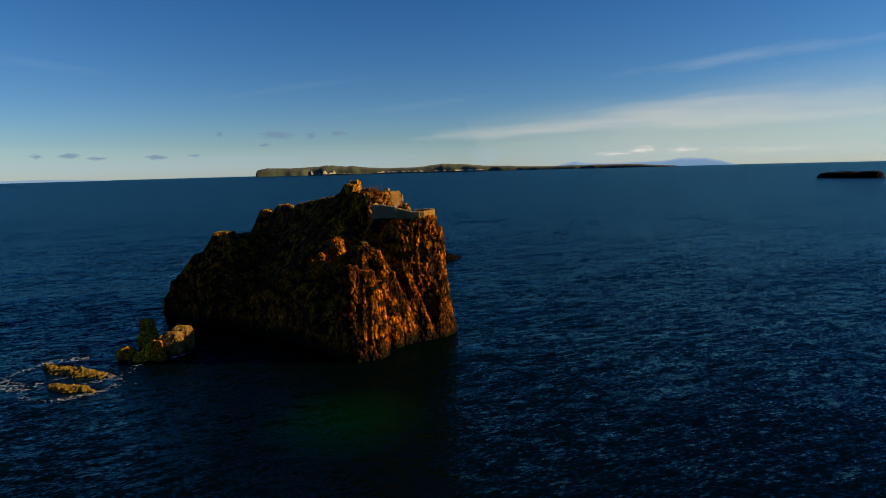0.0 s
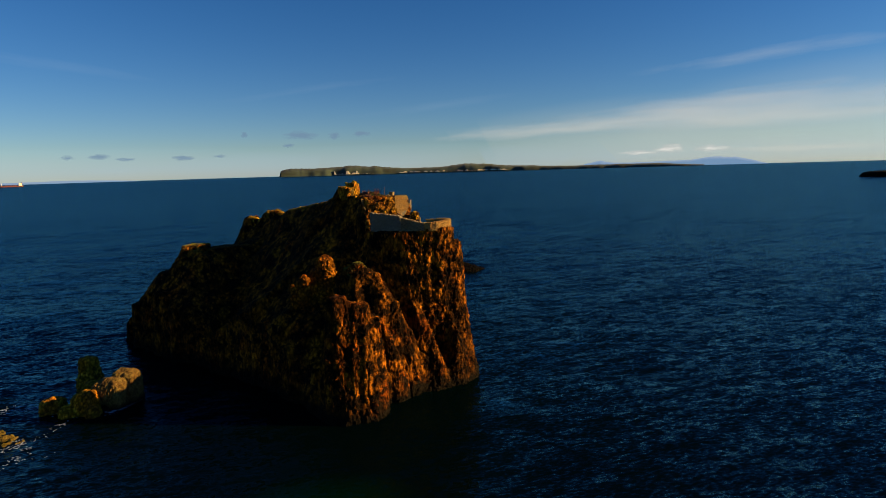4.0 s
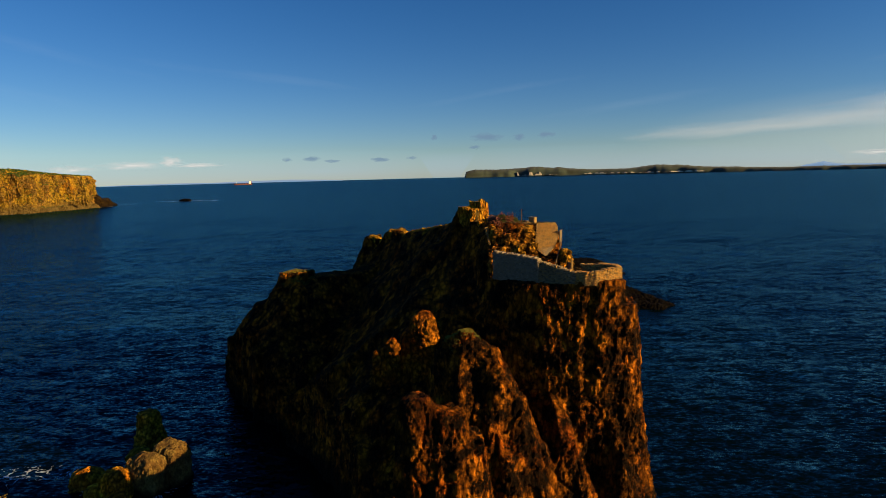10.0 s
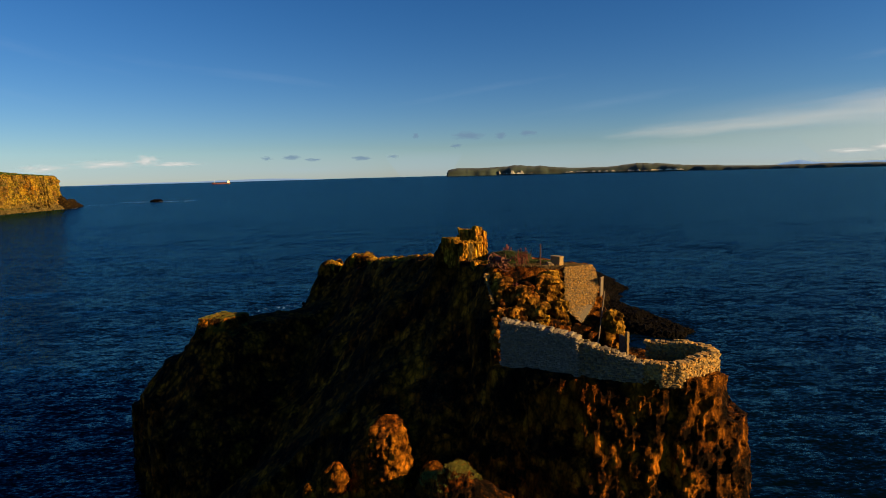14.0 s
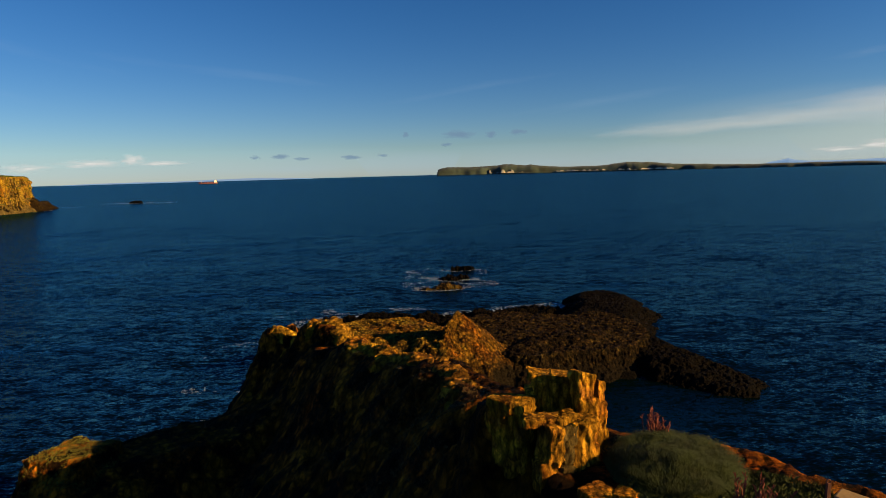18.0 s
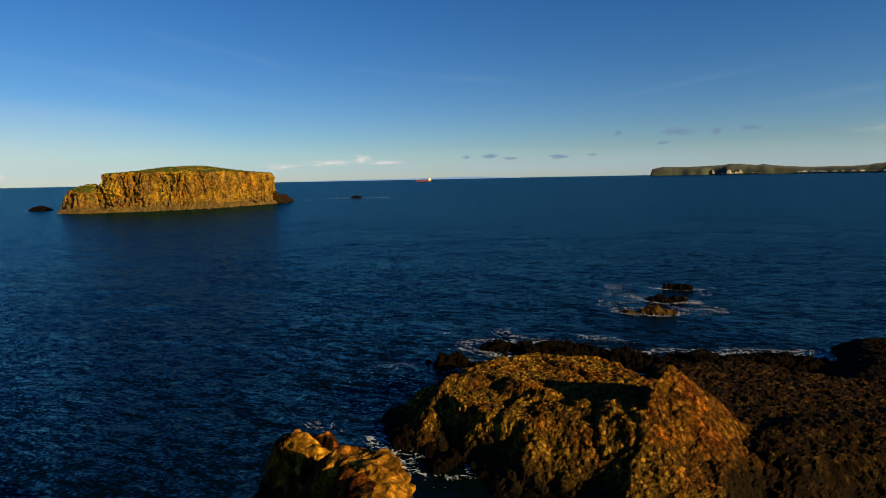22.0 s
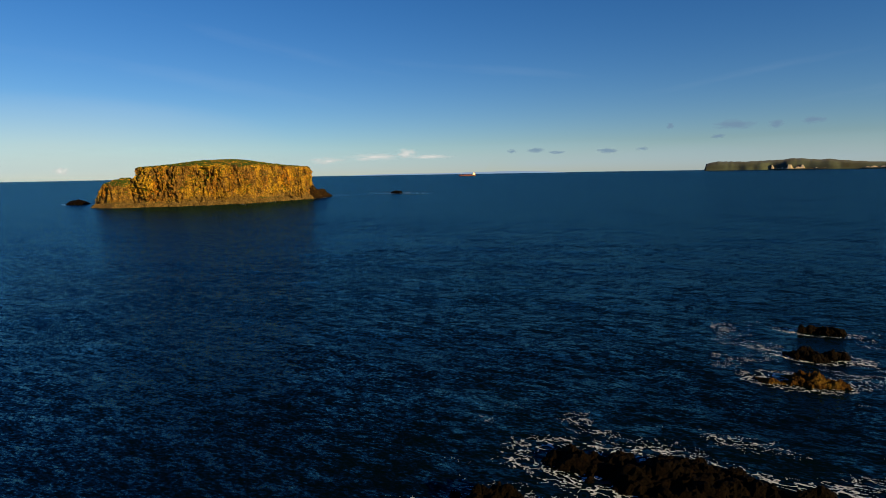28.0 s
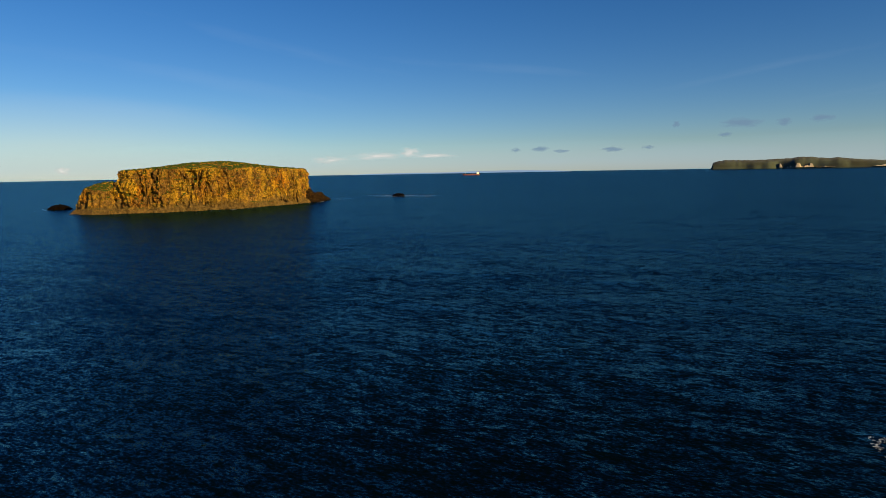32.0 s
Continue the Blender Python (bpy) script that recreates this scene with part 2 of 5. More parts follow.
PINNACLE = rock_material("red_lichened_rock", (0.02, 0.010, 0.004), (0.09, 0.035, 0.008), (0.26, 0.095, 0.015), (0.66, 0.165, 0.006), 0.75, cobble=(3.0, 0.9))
RUINSTONE = rock_material("ruin_stone", (0.05, 0.022, 0.006), (0.34, 0.14, 0.022), (0.66, 0.33, 0.07), (0.88, 0.31, 0.014), 0.8, 0.45, cracks=0.5, cobble=(9.0, 0.25))
CORESTONE = rock_material("ruin_core_stone", (0.03, 0.02, 0.008), (0.12, 0.085, 0.03), (0.28, 0.20, 0.07), (0.30, 0.15, 0.02), 0.3, 0.5, cracks=0.5)


def plain(name, colour, rough=0.8, metal=0.0, scale=6.0, vary=0.35, relief=0.02):
    m, t, b = nodes_of(name)
    n = tex(t, "ShaderNodeTexNoise", scale, 8, 0.7)
    r = ramp(t, n.outputs["Fac"], [(0.3, tuple(c * (1 - vary) for c in colour)), (0.7, tuple(min(1, c * (1 + vary)) for c in colour))])
    t.links.new(r.outputs["Color"], b.inputs["Base Color"])
    b.inputs["Roughness"].default_value, b.inputs["Metallic"].default_value = rough, metal
    bump(t, b, [(n.outputs["Fac"], 0.6, relief)])
    return m


def sea_material():
    """Deep water: navy with teal drifts, a pale sandy patch near the rock, and a facing that tilts with waves at five sizes."""
    m, t, b = nodes_of("sea_water")
    drift = tex(t, "ShaderNodeTexNoise", 0.012, 3, 0.5)
    tone = ramp(t, drift.outputs["Fac"], [(0.38, (0.0004, 0.0022, 0.0030)), (0.62, (0.0004, 0.0032, 0.0033))])
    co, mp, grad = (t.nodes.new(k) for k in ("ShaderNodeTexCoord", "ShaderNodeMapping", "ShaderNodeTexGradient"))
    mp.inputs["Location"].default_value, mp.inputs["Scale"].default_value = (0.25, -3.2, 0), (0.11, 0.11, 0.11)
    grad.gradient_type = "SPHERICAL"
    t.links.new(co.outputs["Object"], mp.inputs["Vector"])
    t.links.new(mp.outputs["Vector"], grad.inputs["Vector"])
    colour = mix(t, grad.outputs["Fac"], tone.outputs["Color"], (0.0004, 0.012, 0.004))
    t.nodes.remove(b)
    body, gloss, blend, fres = (t.nodes.new(k) for k in ("ShaderNodeBsdfDiffuse", "ShaderNodeBsdfGlossy", "ShaderNodeMixShader", "ShaderNodeFresnel"))
    t.links.new(colour, body.inputs["Color"])
    gloss.inputs["Color"].default_value, gloss.inputs["Roughness"].default_value = (0.100, 0.295, 0.435, 1), 0.16
    fres.inputs["IOR"].default_value = 1.29

    def vec(op, a, b_=None):
        n = t.nodes.new("ShaderNodeVectorMath")
        n.operation = op
        for socket, v in zip(n.inputs, (a, b_)):
            if hasattr(v, "is_output"):
                t.links.new(v, socket)
            elif v is not None:
                socket.default_value = v
        return n.outputs[0]
    facing_up = (0.0, 0.0, 1.0)
    for scale, stretch, across, along in SEA_WAVES:
        n = tex(t, "ShaderNodeTexNoise", scale, 3, 0.6, stretch)
        facing_up = vec("ADD", facing_up, vec("MULTIPLY", vec("SUBTRACT", n.outputs["Color"], (0.5, 0.5, 0.5)), (across, along, 0.0)))
    t.links.new(vec("NORMALIZE", facing_up), gloss.inputs["Normal"])
    t.links.new(vec("NORMALIZE", vec("MULTIPLY", facing_up, (1.25, 1.25, 1.0))), fres.inputs["Normal"])
    t.links.new(fres.outputs[0], blend.inputs[0])
    t.links.new(body.outputs[0], blend.inputs[1])
    t.links.new(gloss.outputs[0], blend.inputs[2])
    t.links.new(blend.outputs[0], t.nodes["Material Output"].inputs["Surface"])
    return m


# waves: size (per metre), stretch, slope across and along the wind
SEA_WAVES = ((0.025, (0.4, 1, 1), 0.08, 0.16), (0.10, (0.4, 1, 1), 0.10, 0.22), (0.36, (0.35, 1, 1), 0.18, 0.38), (1.1, (0.4, 1, 1), 0.5, 1.0), (3.6, (0.5, 1, 1), 0.8, 1.25))
SEA = sea_material()


# ---- mesh helpers ----
def mesh_object(name, verts, faces, material, parent=None, smooth=False):
    me = bpy.data.meshes.new(name)
    me.from_pydata([tuple(v) for v in verts], [], faces)
    if smooth:
        me.polygons.foreach_set("use_smooth", [True] * len(me.polygons))
    me.materials.append(material)
    ob = new(name, me)
    ob.parent = parent
    return ob


def part(name, bm, material, parent, label=""):
    me = bpy.data.meshes.new(name)
    bm.to_mesh(me)
    bm.free()
    me.materials.append(material)
    ob = new(name, me)
    ob.parent = parent
    return tagged(ob, label) if label else ob


def lobe(x, y, rx, ry, top, flare=1.2, turn=0.0, tilt=(0, 0), dome=0.3, foot=-4.0, power=2.6, n=26, lean=(0, 0)):
    """A tapered, rounded block of rock: rings from the foot to the top. Returns its vertices and faces."""
    verts, faces = [], []
    ca, sa = math.cos(radians(turn)), math.sin(radians(turn))
    steps = [(0, flare), (0.3, 1 + (flare - 1) * 0.62), (0.6, 1 + (flare - 1) * 0.3), (0.85, 1.04), (0.95, 0.97), (1.0, 0.82)]
    for h, r in steps:
        for k in range(n):
            a = 2 * math.pi * k / n
            c, s = math.cos(a), math.sin(a)
            u = rx * r * math.copysign(abs(c) ** (2 / power), c)
            v = ry * r * math.copysign(abs(s) ** (2 / power), s)
            dx, dy = u * ca - v * sa, u * sa + v * ca
            z = foot + (top + tilt[0] * dx + tilt[1] * dy - foot) * h
            verts.append((x + dx + lean[0] * h, y + dy + lean[1] * h, z))
    rings = len(steps)
    for j in range(rings - 1):
        for k in range(n):
            faces.append((j * n + k, j * n + (k + 1) % n, (j + 1) * n + (k + 1) % n, (j + 1) * n + k))
    verts += [(x, y, foot), (x + lean[0], y + lean[1], top + dome)]
    faces += [(k + 1 if k + 1 < n else 0, k, rings * n) for k in range(n)]
    faces += [((rings - 1) * n + k, (rings - 1) * n + (k + 1) % n, rings * n + 1) for k in range(n)]
    return verts, faces


def fused(shapes, voxel):
    """One skin round overlapping blocks; gives its mesh data."""
    verts, faces = [], []
    for v, f in shapes:
        faces += [tuple(i + len(verts) for i in face) for face in f]
        verts += v
    me = bpy.data.meshes.new("blocks")
    me.from_pydata(verts, [], faces)
    ob = new("blocks", me)
    mod = ob.modifiers.new("skin", "REMESH")
    mod.mode, mod.voxel_size = "VOXEL", voxel
    skin = bpy.data.meshes.new_from_object(ob.evaluated_get(bpy.context.evaluated_depsgraph_get()))
    bpy.data.objects.remove(ob)
    bpy.data.meshes.remove(me)
    return skin


def vertex_arrays(me):
    co, no = np.empty(len(me.vertices) * 3), np.empty(len(me.vertices) * 3)
    me.vertices.foreach_get("co", co)
    me.vertices.foreach_get("normal", no)
    return co.reshape(-1, 3), no.reshape(-1, 3)


def rock(name, shapes, voxel, material, big=0.8, mid=0.35, small=0.12, column=0.0, width=0.9, seed=1, parent=None, block=1.9, calm=0.0, rib=0.3):
    """Fused blocks, broken up by joints at two sizes, by noise and, where column is given, by upright basalt columns."""
    me = fused(shapes, voxel)
    p, n = vertex_arrays(me)
    side = np.clip(1 - np.abs(n[:, 2]) * 1.2, 0, 1)
    q = p * (1, 1, 0.4)
    warp = np.stack([lumps(p / 1.3, seed + 70), lumps(p / 1.3, seed + 71), lumps(p / 1.3, seed + 72)], 1) * 0.22
    own, edge = blocks(q / block + warp, seed + 20)
    own2, edge2 = blocks(p / (block * 0.36) + warp, seed + 30)
    d = big * rough_noise(q / 5.5, 3, seed) + mid * (own * 1.7 - 0.5 * (edge < 0.12)) + small * (own2 * 1.9 - 0.5 * (edge2 < 0.14))
    d += small * 0.9 * rough_noise(p / 0.4, 3, seed + 40, 0.65)
    fin = 1 - np.abs(rough_noise((p + warp * 1.5) * (1, 1, 0.16) / 1.25, 4, seed + 44, 0.62))
    d += rib * (fin - 0.6) * (0.2 + 0.8 * side)
    if column:
        wob = 0.35 * np.stack([lumps(p / 3, seed + 80), lumps(p / 3, seed + 81)], 1)
        joint, shaft = columns(p[:, 0] / width + wob[:, 0], p[:, 1] / width + wob[:, 1], seed)
        d += column * side * ((shaft - 0.5) * 1.2 - 0.9 * np.exp(-(joint / 0.2) ** 2))
        p[:, 2] += (1 - side) * column * ((shaft - 0.5) * 1.1 - 0.5 * np.exp(-(joint / 0.2) ** 2))
    d *= 1 - calm * (1 - side)
    p = p + n * d[:, None]
    me.vertices.foreach_set("co", p.ravel())
    me.polygons.foreach_set("use_smooth", [True] * len(me.polygons))
    me.materials.clear()
    me.materials.append(material)
    me.name = name
    me.update()
    ob = new(name, me)
    ob.parent = parent
    return ob


# ---- the sea ----
def sea_height(x, y):
    p = np.stack([x, y, 0 * x], 1)
    fade = np.clip(1.4 - np.hypot(x, y - 110) / 500, 0, 1)
    return fade * (0.16 * rough_noise(p / (14, 8, 1), 3, 5) + 0.06 * rough_noise(p / (3.5, 2.2, 1), 2, 9))


def sea():
    rings = [2.5 * 1.0195 ** k for k in range(393)]
    r = np.array([v for v in rings if v < 4880] + [4900.0])
    n = 320
    a = np.linspace(0, 2 * np.pi, n, endpoint=False)
    x, y = (r[:, None] * np.cos(a)).ravel(), (110 + r[:, None] * np.sin(a)).ravel()
    verts = np.vstack([np.stack([x, y, sea_height(x, y)], 1), [(0, 110, 0)]])
    faces = [(j * n + k, (j + 1) * n + k, (j + 1) * n + (k + 1) % n, j * n + (k + 1) % n) for j in range(len(r) - 1) for k in range(n)]
    faces += [(k, (k + 1) % n, len(verts) - 1) for k in range(n)]
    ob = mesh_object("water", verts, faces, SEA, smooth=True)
    return tagged(ob, "dark blue rippled sea reaching the horizon", "sea", kind="structure")


sea()

# ---- the steep rock with the ruins ----
def ridge_field(x, y, line, w, left, right, cut=-9.0):
    """Height of a ridge: a line of (x, y, z), flat for w, falling off by left or right metres a metre."""
    out = np.full(len(x), -9.0)
    for (ax, ay, az), (bx, by, bz) in zip(line, line[1:]):
        dx, dy = bx - ax, by - ay
        s = np.clip(((x - ax) * dx + (y - ay) * dy) / (dx * dx + dy * dy), 0, 1)
        ox, oy = x - ax - s * dx, y - ay - s * dy
        d = np.maximum(np.hypot(ox, oy) - w, 0)
        k = np.where(dx * oy - dy * ox > 0, left, right)
        out = np.maximum(out, az + (bz - az) * s - k * d)
    return out - 6 * np.maximum(cut - out, 0)


def mesa_field(x, y, corners, top, west, east, front, back, tilt=(0, 0), inward=0.0, cut=-9.0):
    """Height of a flat-topped block: corners in plan, with a fall in metres a metre on each side."""
    c = np.array(corners)
    mid = c.mean(0)
    inside, best = np.zeros(len(x), bool), np.full(len(x), 1e9)
    ox, oy = np.zeros(len(x)), np.zeros(len(x))
    for (ax, ay), (bx, by) in zip(c, np.roll(c, -1, 0)):
        cross = (ay > y) != (by > y)
        inside ^= cross & (x < (bx - ax) * (y - ay) / (by - ay + 1e-9) + ax)
        dx, dy = bx - ax, by - ay
        s = np.clip(((x - ax) * dx + (y - ay) * dy) / (dx * dx + dy * dy), 0, 1)
        px, py = x - ax - s * dx, y - ay - s * dy
        d = np.hypot(px, py)
        near = d < best
        ox, oy, best = np.where(near, px, ox), np.where(near, py, oy), np.where(near, d, best)
    d = np.where(inside, 0, best)
    u, v = ox / (best + 1e-9), oy / (best + 1e-9)
    k = np.where(u > 0, east, west) * u * u + np.where(v > 0, back, front) * v * v
    h = top + tilt[0] * (x - ox * ~inside - mid[0]) + tilt[1] * (y - oy * ~inside - mid[1]) - k * d + inward * np.where(inside, best, 0)
    return h - 6 * np.maximum(cut - h, 0)


def islet_height(x, y):
    """The islet's ground: ridges, ledges and buttresses in plan, with ribbed edges."""
    p = np.stack([x, y, 0 * x], 1)
    _, own = columns(x / 1.1, y / 1.1, 71)
    wx = 0.55 * rough_noise(p / 2.6, 3, 61) + 0.3 * (own - 0.5)
    wy = 0.55 * rough_noise(p / 2.6, 3, 64) + 0.3 * ((own * 7.3) % 1 - 0.5)
    calm = np.clip(np.hypot((x - 10.5) / 6.5, (y - 60.0) / 6.0) - 0.55, 0.25, 1)
    x, y = x + wx * calm, y + wy * calm
    fields = [
        # summit, the slope below it, the ledge that carries the walls
        mesa_field(x, y, [(5.2, 65.4), (6.3, 64.1), (6.6, 62.6), (8, 62.3), (9.4, 62.4), (10.5, 62.6), (12.1, 63.5), (12.1, 64.5), (10.4, 66.0), (8.4, 67.6), (6.5, 68.4), (5.2, 68)], 21.2, 2.2, 5.0, 1.15, 2.2, (-0.03, -0.02), cut=18.6),
        mesa_field(x, y, [(6.6, 59.9), (8.4, 59.9), (10.0, 60.3), (12.2, 60.2), (12.7, 61.5), (12.3, 64), (7, 64)], 18.9, 3.5, 6, 4, 4, (0, 0.3)),
        mesa_field(x, y, [(6.1, 58.3), (7.8, 57.6), (9.2, 56.6), (10.7, 55.8), (12.0, 55.4), (13, 55.3), (13.7, 55.6), (14.7, 56.0), (15.6, 56.6), (15.4, 57.8), (14.2, 60.5), (8, 62)], 17.45, 4.5, 9, 9, 6),
        mesa_field(x, y, [(10.6, 56.2), (13, 55.0), (15.6, 55.1), (16.9, 56.0), (17.0, 58.0), (14.5, 60.5), (11, 60)], 16.0, 5, 12, 10, 3),
        mesa_field(x, y, [(11.2, 55.3), (13.2, 54.4), (16.2, 54.5), (17.5, 55.4), (17.6, 58.5), (14, 61)], 8.2, 3, 7, 4.5, 3),
        mesa_field(x, y, [(12.5, 54.4), (15, 53.6), (17.6, 54.2), (18.4, 55.6), (18.2, 59)], 2.6, 3, 3, 3, 2),
        ridge_field(x, y, [(13, 60, 15.5), (14, 64, 12), (13, 70, 9)], 1.5, 3, 3),
        mesa_field(x, y, [(12.2, 55.5), (13, 55.0), (13.7, 54.9), (14.9, 55.4), (15.8, 56.0), (15.7, 57.0), (15, 58)], 17.75, 5, 12, 10, 5),
        # buttresses that face the shore
        ridge_field(x, y, [(2.3, 55.3, 12.9), (3.1, 54.9, 13.9), (4.5, 54.4, 14.5), (6.2, 54.0, 13.3), (8.0, 53.2, 10.2), (9.6, 52.5, 7.0), (10.0, 52.0, 1.5)], 0.5, 3.6, 4.2),
        ridge_field(x, y, [(1.2, 48.6, 11.8), (1.7, 48.2, 12.4), (3.1, 47.7, 11.7), (4.2, 47.6, 10.2), (4.8, 47.5, 6.6), (5.1, 47.4, 2.5)], 0.75, 4.0, 5.0),
        ridge_field(x, y, [(5.6, 53.0, 9.8), (7.2, 51.5, 6.9), (7.9, 50.7, 4.0), (8.0, 50.3, 0.5)], 0.45, 3.6, 4.4),
        ridge_field(x, y, [(10.6, 54.6, 9.5), (11.4, 52.9, 7.2), (12.1, 52.1, 4.2), (12.4, 51.6, 1.0)], 0.5, 3.2, 3.6),
        ridge_field(x, y, [(3.6, 53.8, 10.2), (2.6, 51.0, 9.4), (2.0, 49.0, 9.8)], 0.4, 3.0, 2.6),
        ridge_field(x, y, [(14.3, 55.4, 13.5), (14.6, 54.2, 8.0), (14.8, 53.4, 3.0)], 0.35, 4.0, 4.0),
        # added saddle behind the buttress, there to shade the pinnacles' feet
        ridge_field(x, y, [(4.0, 55.2, 13.4), (3.8, 57.3, 13.1), (3.4, 59.4, 12.8), (3.0, 61.5, 12.8)], 0.4, 3.0, 3.5),
        # the dark side: a spur from the summit, the flank of the crest
        ridge_field(x, y, [(5.8, 64.4, 20.2), (4.2, 64.0, 17.4), (2.6, 62.6, 13.8), (1.0, 60.2, 9.9), (-1.3, 58.8, 9.1), (-4, 59.4, 7.2), (-7, 61, 5)], 1.1, 2.6, 0.8, 4.0),
        ridge_field(x, y, [(5.4, 67.2, 21.2), (4.6, 70, 21.2), (3.6, 73.5, 20.0), (2.8, 76.3, 20.0), (0.2, 80, 19.2), (-1.8, 84, 18.6), (-3.7, 87.6, 17.4)], 0.8, 1.10, 2.6, 7.0),
        ridge_field(x, y, [(5.4, 67.2, 18.5), (4.6, 76, 17.0), (-1.4, 86, 14.5)], 1.6, 1, 3.5),
        mesa_field(x, y, [(3.8, 66.9), (4.5, 66.85), (4.7, 67.3), (4.5, 68.1), (3.7, 67.7)], 22.2, 1.5, 3, 3.5, 1.6),
        ridge_field(x, y, [(-8.0, 92.2, 17.4), (-6.2, 91.2, 16.9), (-5.0, 89.8, 18.2), (-3.9, 89.3, 18.4), (-3.1, 87.6, 17.2)], 0.5, 3.0, 1.7), ridge_field(x, y, [(-3.6, 87.4, 16.6), (-4.5, 89.8, 16.7), (-7.6, 92.0, 15.5)], 1.3, 1.2, 2.0),
        ridge_field(x, y, [(-8.1, 92.2, 17.5), (-7.4, 92.2, 17.7)], 0.3, 3.4, 3.4),
        ridge_field(x, y, [(-4, 88, 15.4), (-9.4, 85, 13.8), (-15.4, 81, 13.8), (-18.6, 81.4, 11.0), (-22, 82.4, 7.2), (-25, 84.5, 2.8)], 1.6, 1.0, 1.6),
        mesa_field(x, y, [(-16.9, 80.3), (-14.6, 79.8), (-13.8, 81.6), (-16, 82.4)], 14.6, 4, 2, 3, 3),
        ridge_field(x, y, [(-8, 90, 13), (-15, 91, 8.3), (-23, 90, 3.6)], 2.0, 1.6, 0.8)]
    h = fields[0]
    for f in fields[1:]:
        h = np.maximum(h, f)
    coast = mesa_field(x, y, [(-1.0, 48.8), (0.6, 46.9), (2.6, 45.9), (4.9, 45.8), (5.9, 47.4), (6.3, 49.6), (8.3, 49.8), (10.6, 51.2), (12.7, 51.0), (14.9, 52.4), (19.0, 55.0), (18, 60), (14.5, 66), (12, 72), (8, 80), (3, 88), (-2, 93.5), (-8, 96),
                                 (-16, 95), (-25, 91), (-27, 86), (-23, 79), (-17, 72), (-10, 64), (-5, 57), (-1.5, 51)], 0.0, 2.5, 2.5, 2.5, 2.5, inward=16.0)
    notch = np.exp(-((x - 13.3 - 0.15 * (y - 55)) / 0.42) ** 2) * (y < 56.3)
    h = h - np.maximum(h - 10.5, 0) * notch * (h < 17.3)
    return np.maximum(np.minimum(h, coast), -3.0)


def skin_of(height, x0, x1, y0, y1, step, voxel, floor=-3.0):
    """One even skin over a ground given as heights in plan."""
    xs, ys = np.arange(x0, x1, step), np.arange(y0, y1, step)
    gx, gy = np.meshgrid(xs, ys)
    x, y = gx.ravel(), gy.ravel()
    h = height(x, y)
    nx, ny = len(xs), len(ys)
    i = np.arange(nx * ny).reshape(ny, nx)
    quads = np.stack([i[:-1, :-1], i[:-1, 1:], i[1:, 1:], i[1:, :-1]], -1).reshape(-1, 4)
    keep = (h[quads] > floor + 0.01).any(1)
    quads = quads[keep]
    verts = np.vstack([np.stack([x, y, h], 1), np.stack([x, y, 0 * x + floor - 1.5], 1)])
    n = nx * ny
    edges = np.concatenate([quads[:, [a, (a + 1) % 4]] for a in range(4)])
    code = edges[:, 0] * (2 * n) + edges[:, 1]
    rim = edges[~np.isin(code, edges[:, 1] * (2 * n) + edges[:, 0])]
    walls = np.stack([rim[:, 1], rim[:, 0], rim[:, 0] + n, rim[:, 1] + n], 1)
    faces = np.vstack([quads, quads[:, ::-1] + n, walls]).tolist()
    return fused([(verts.tolist(), faces)], voxel)


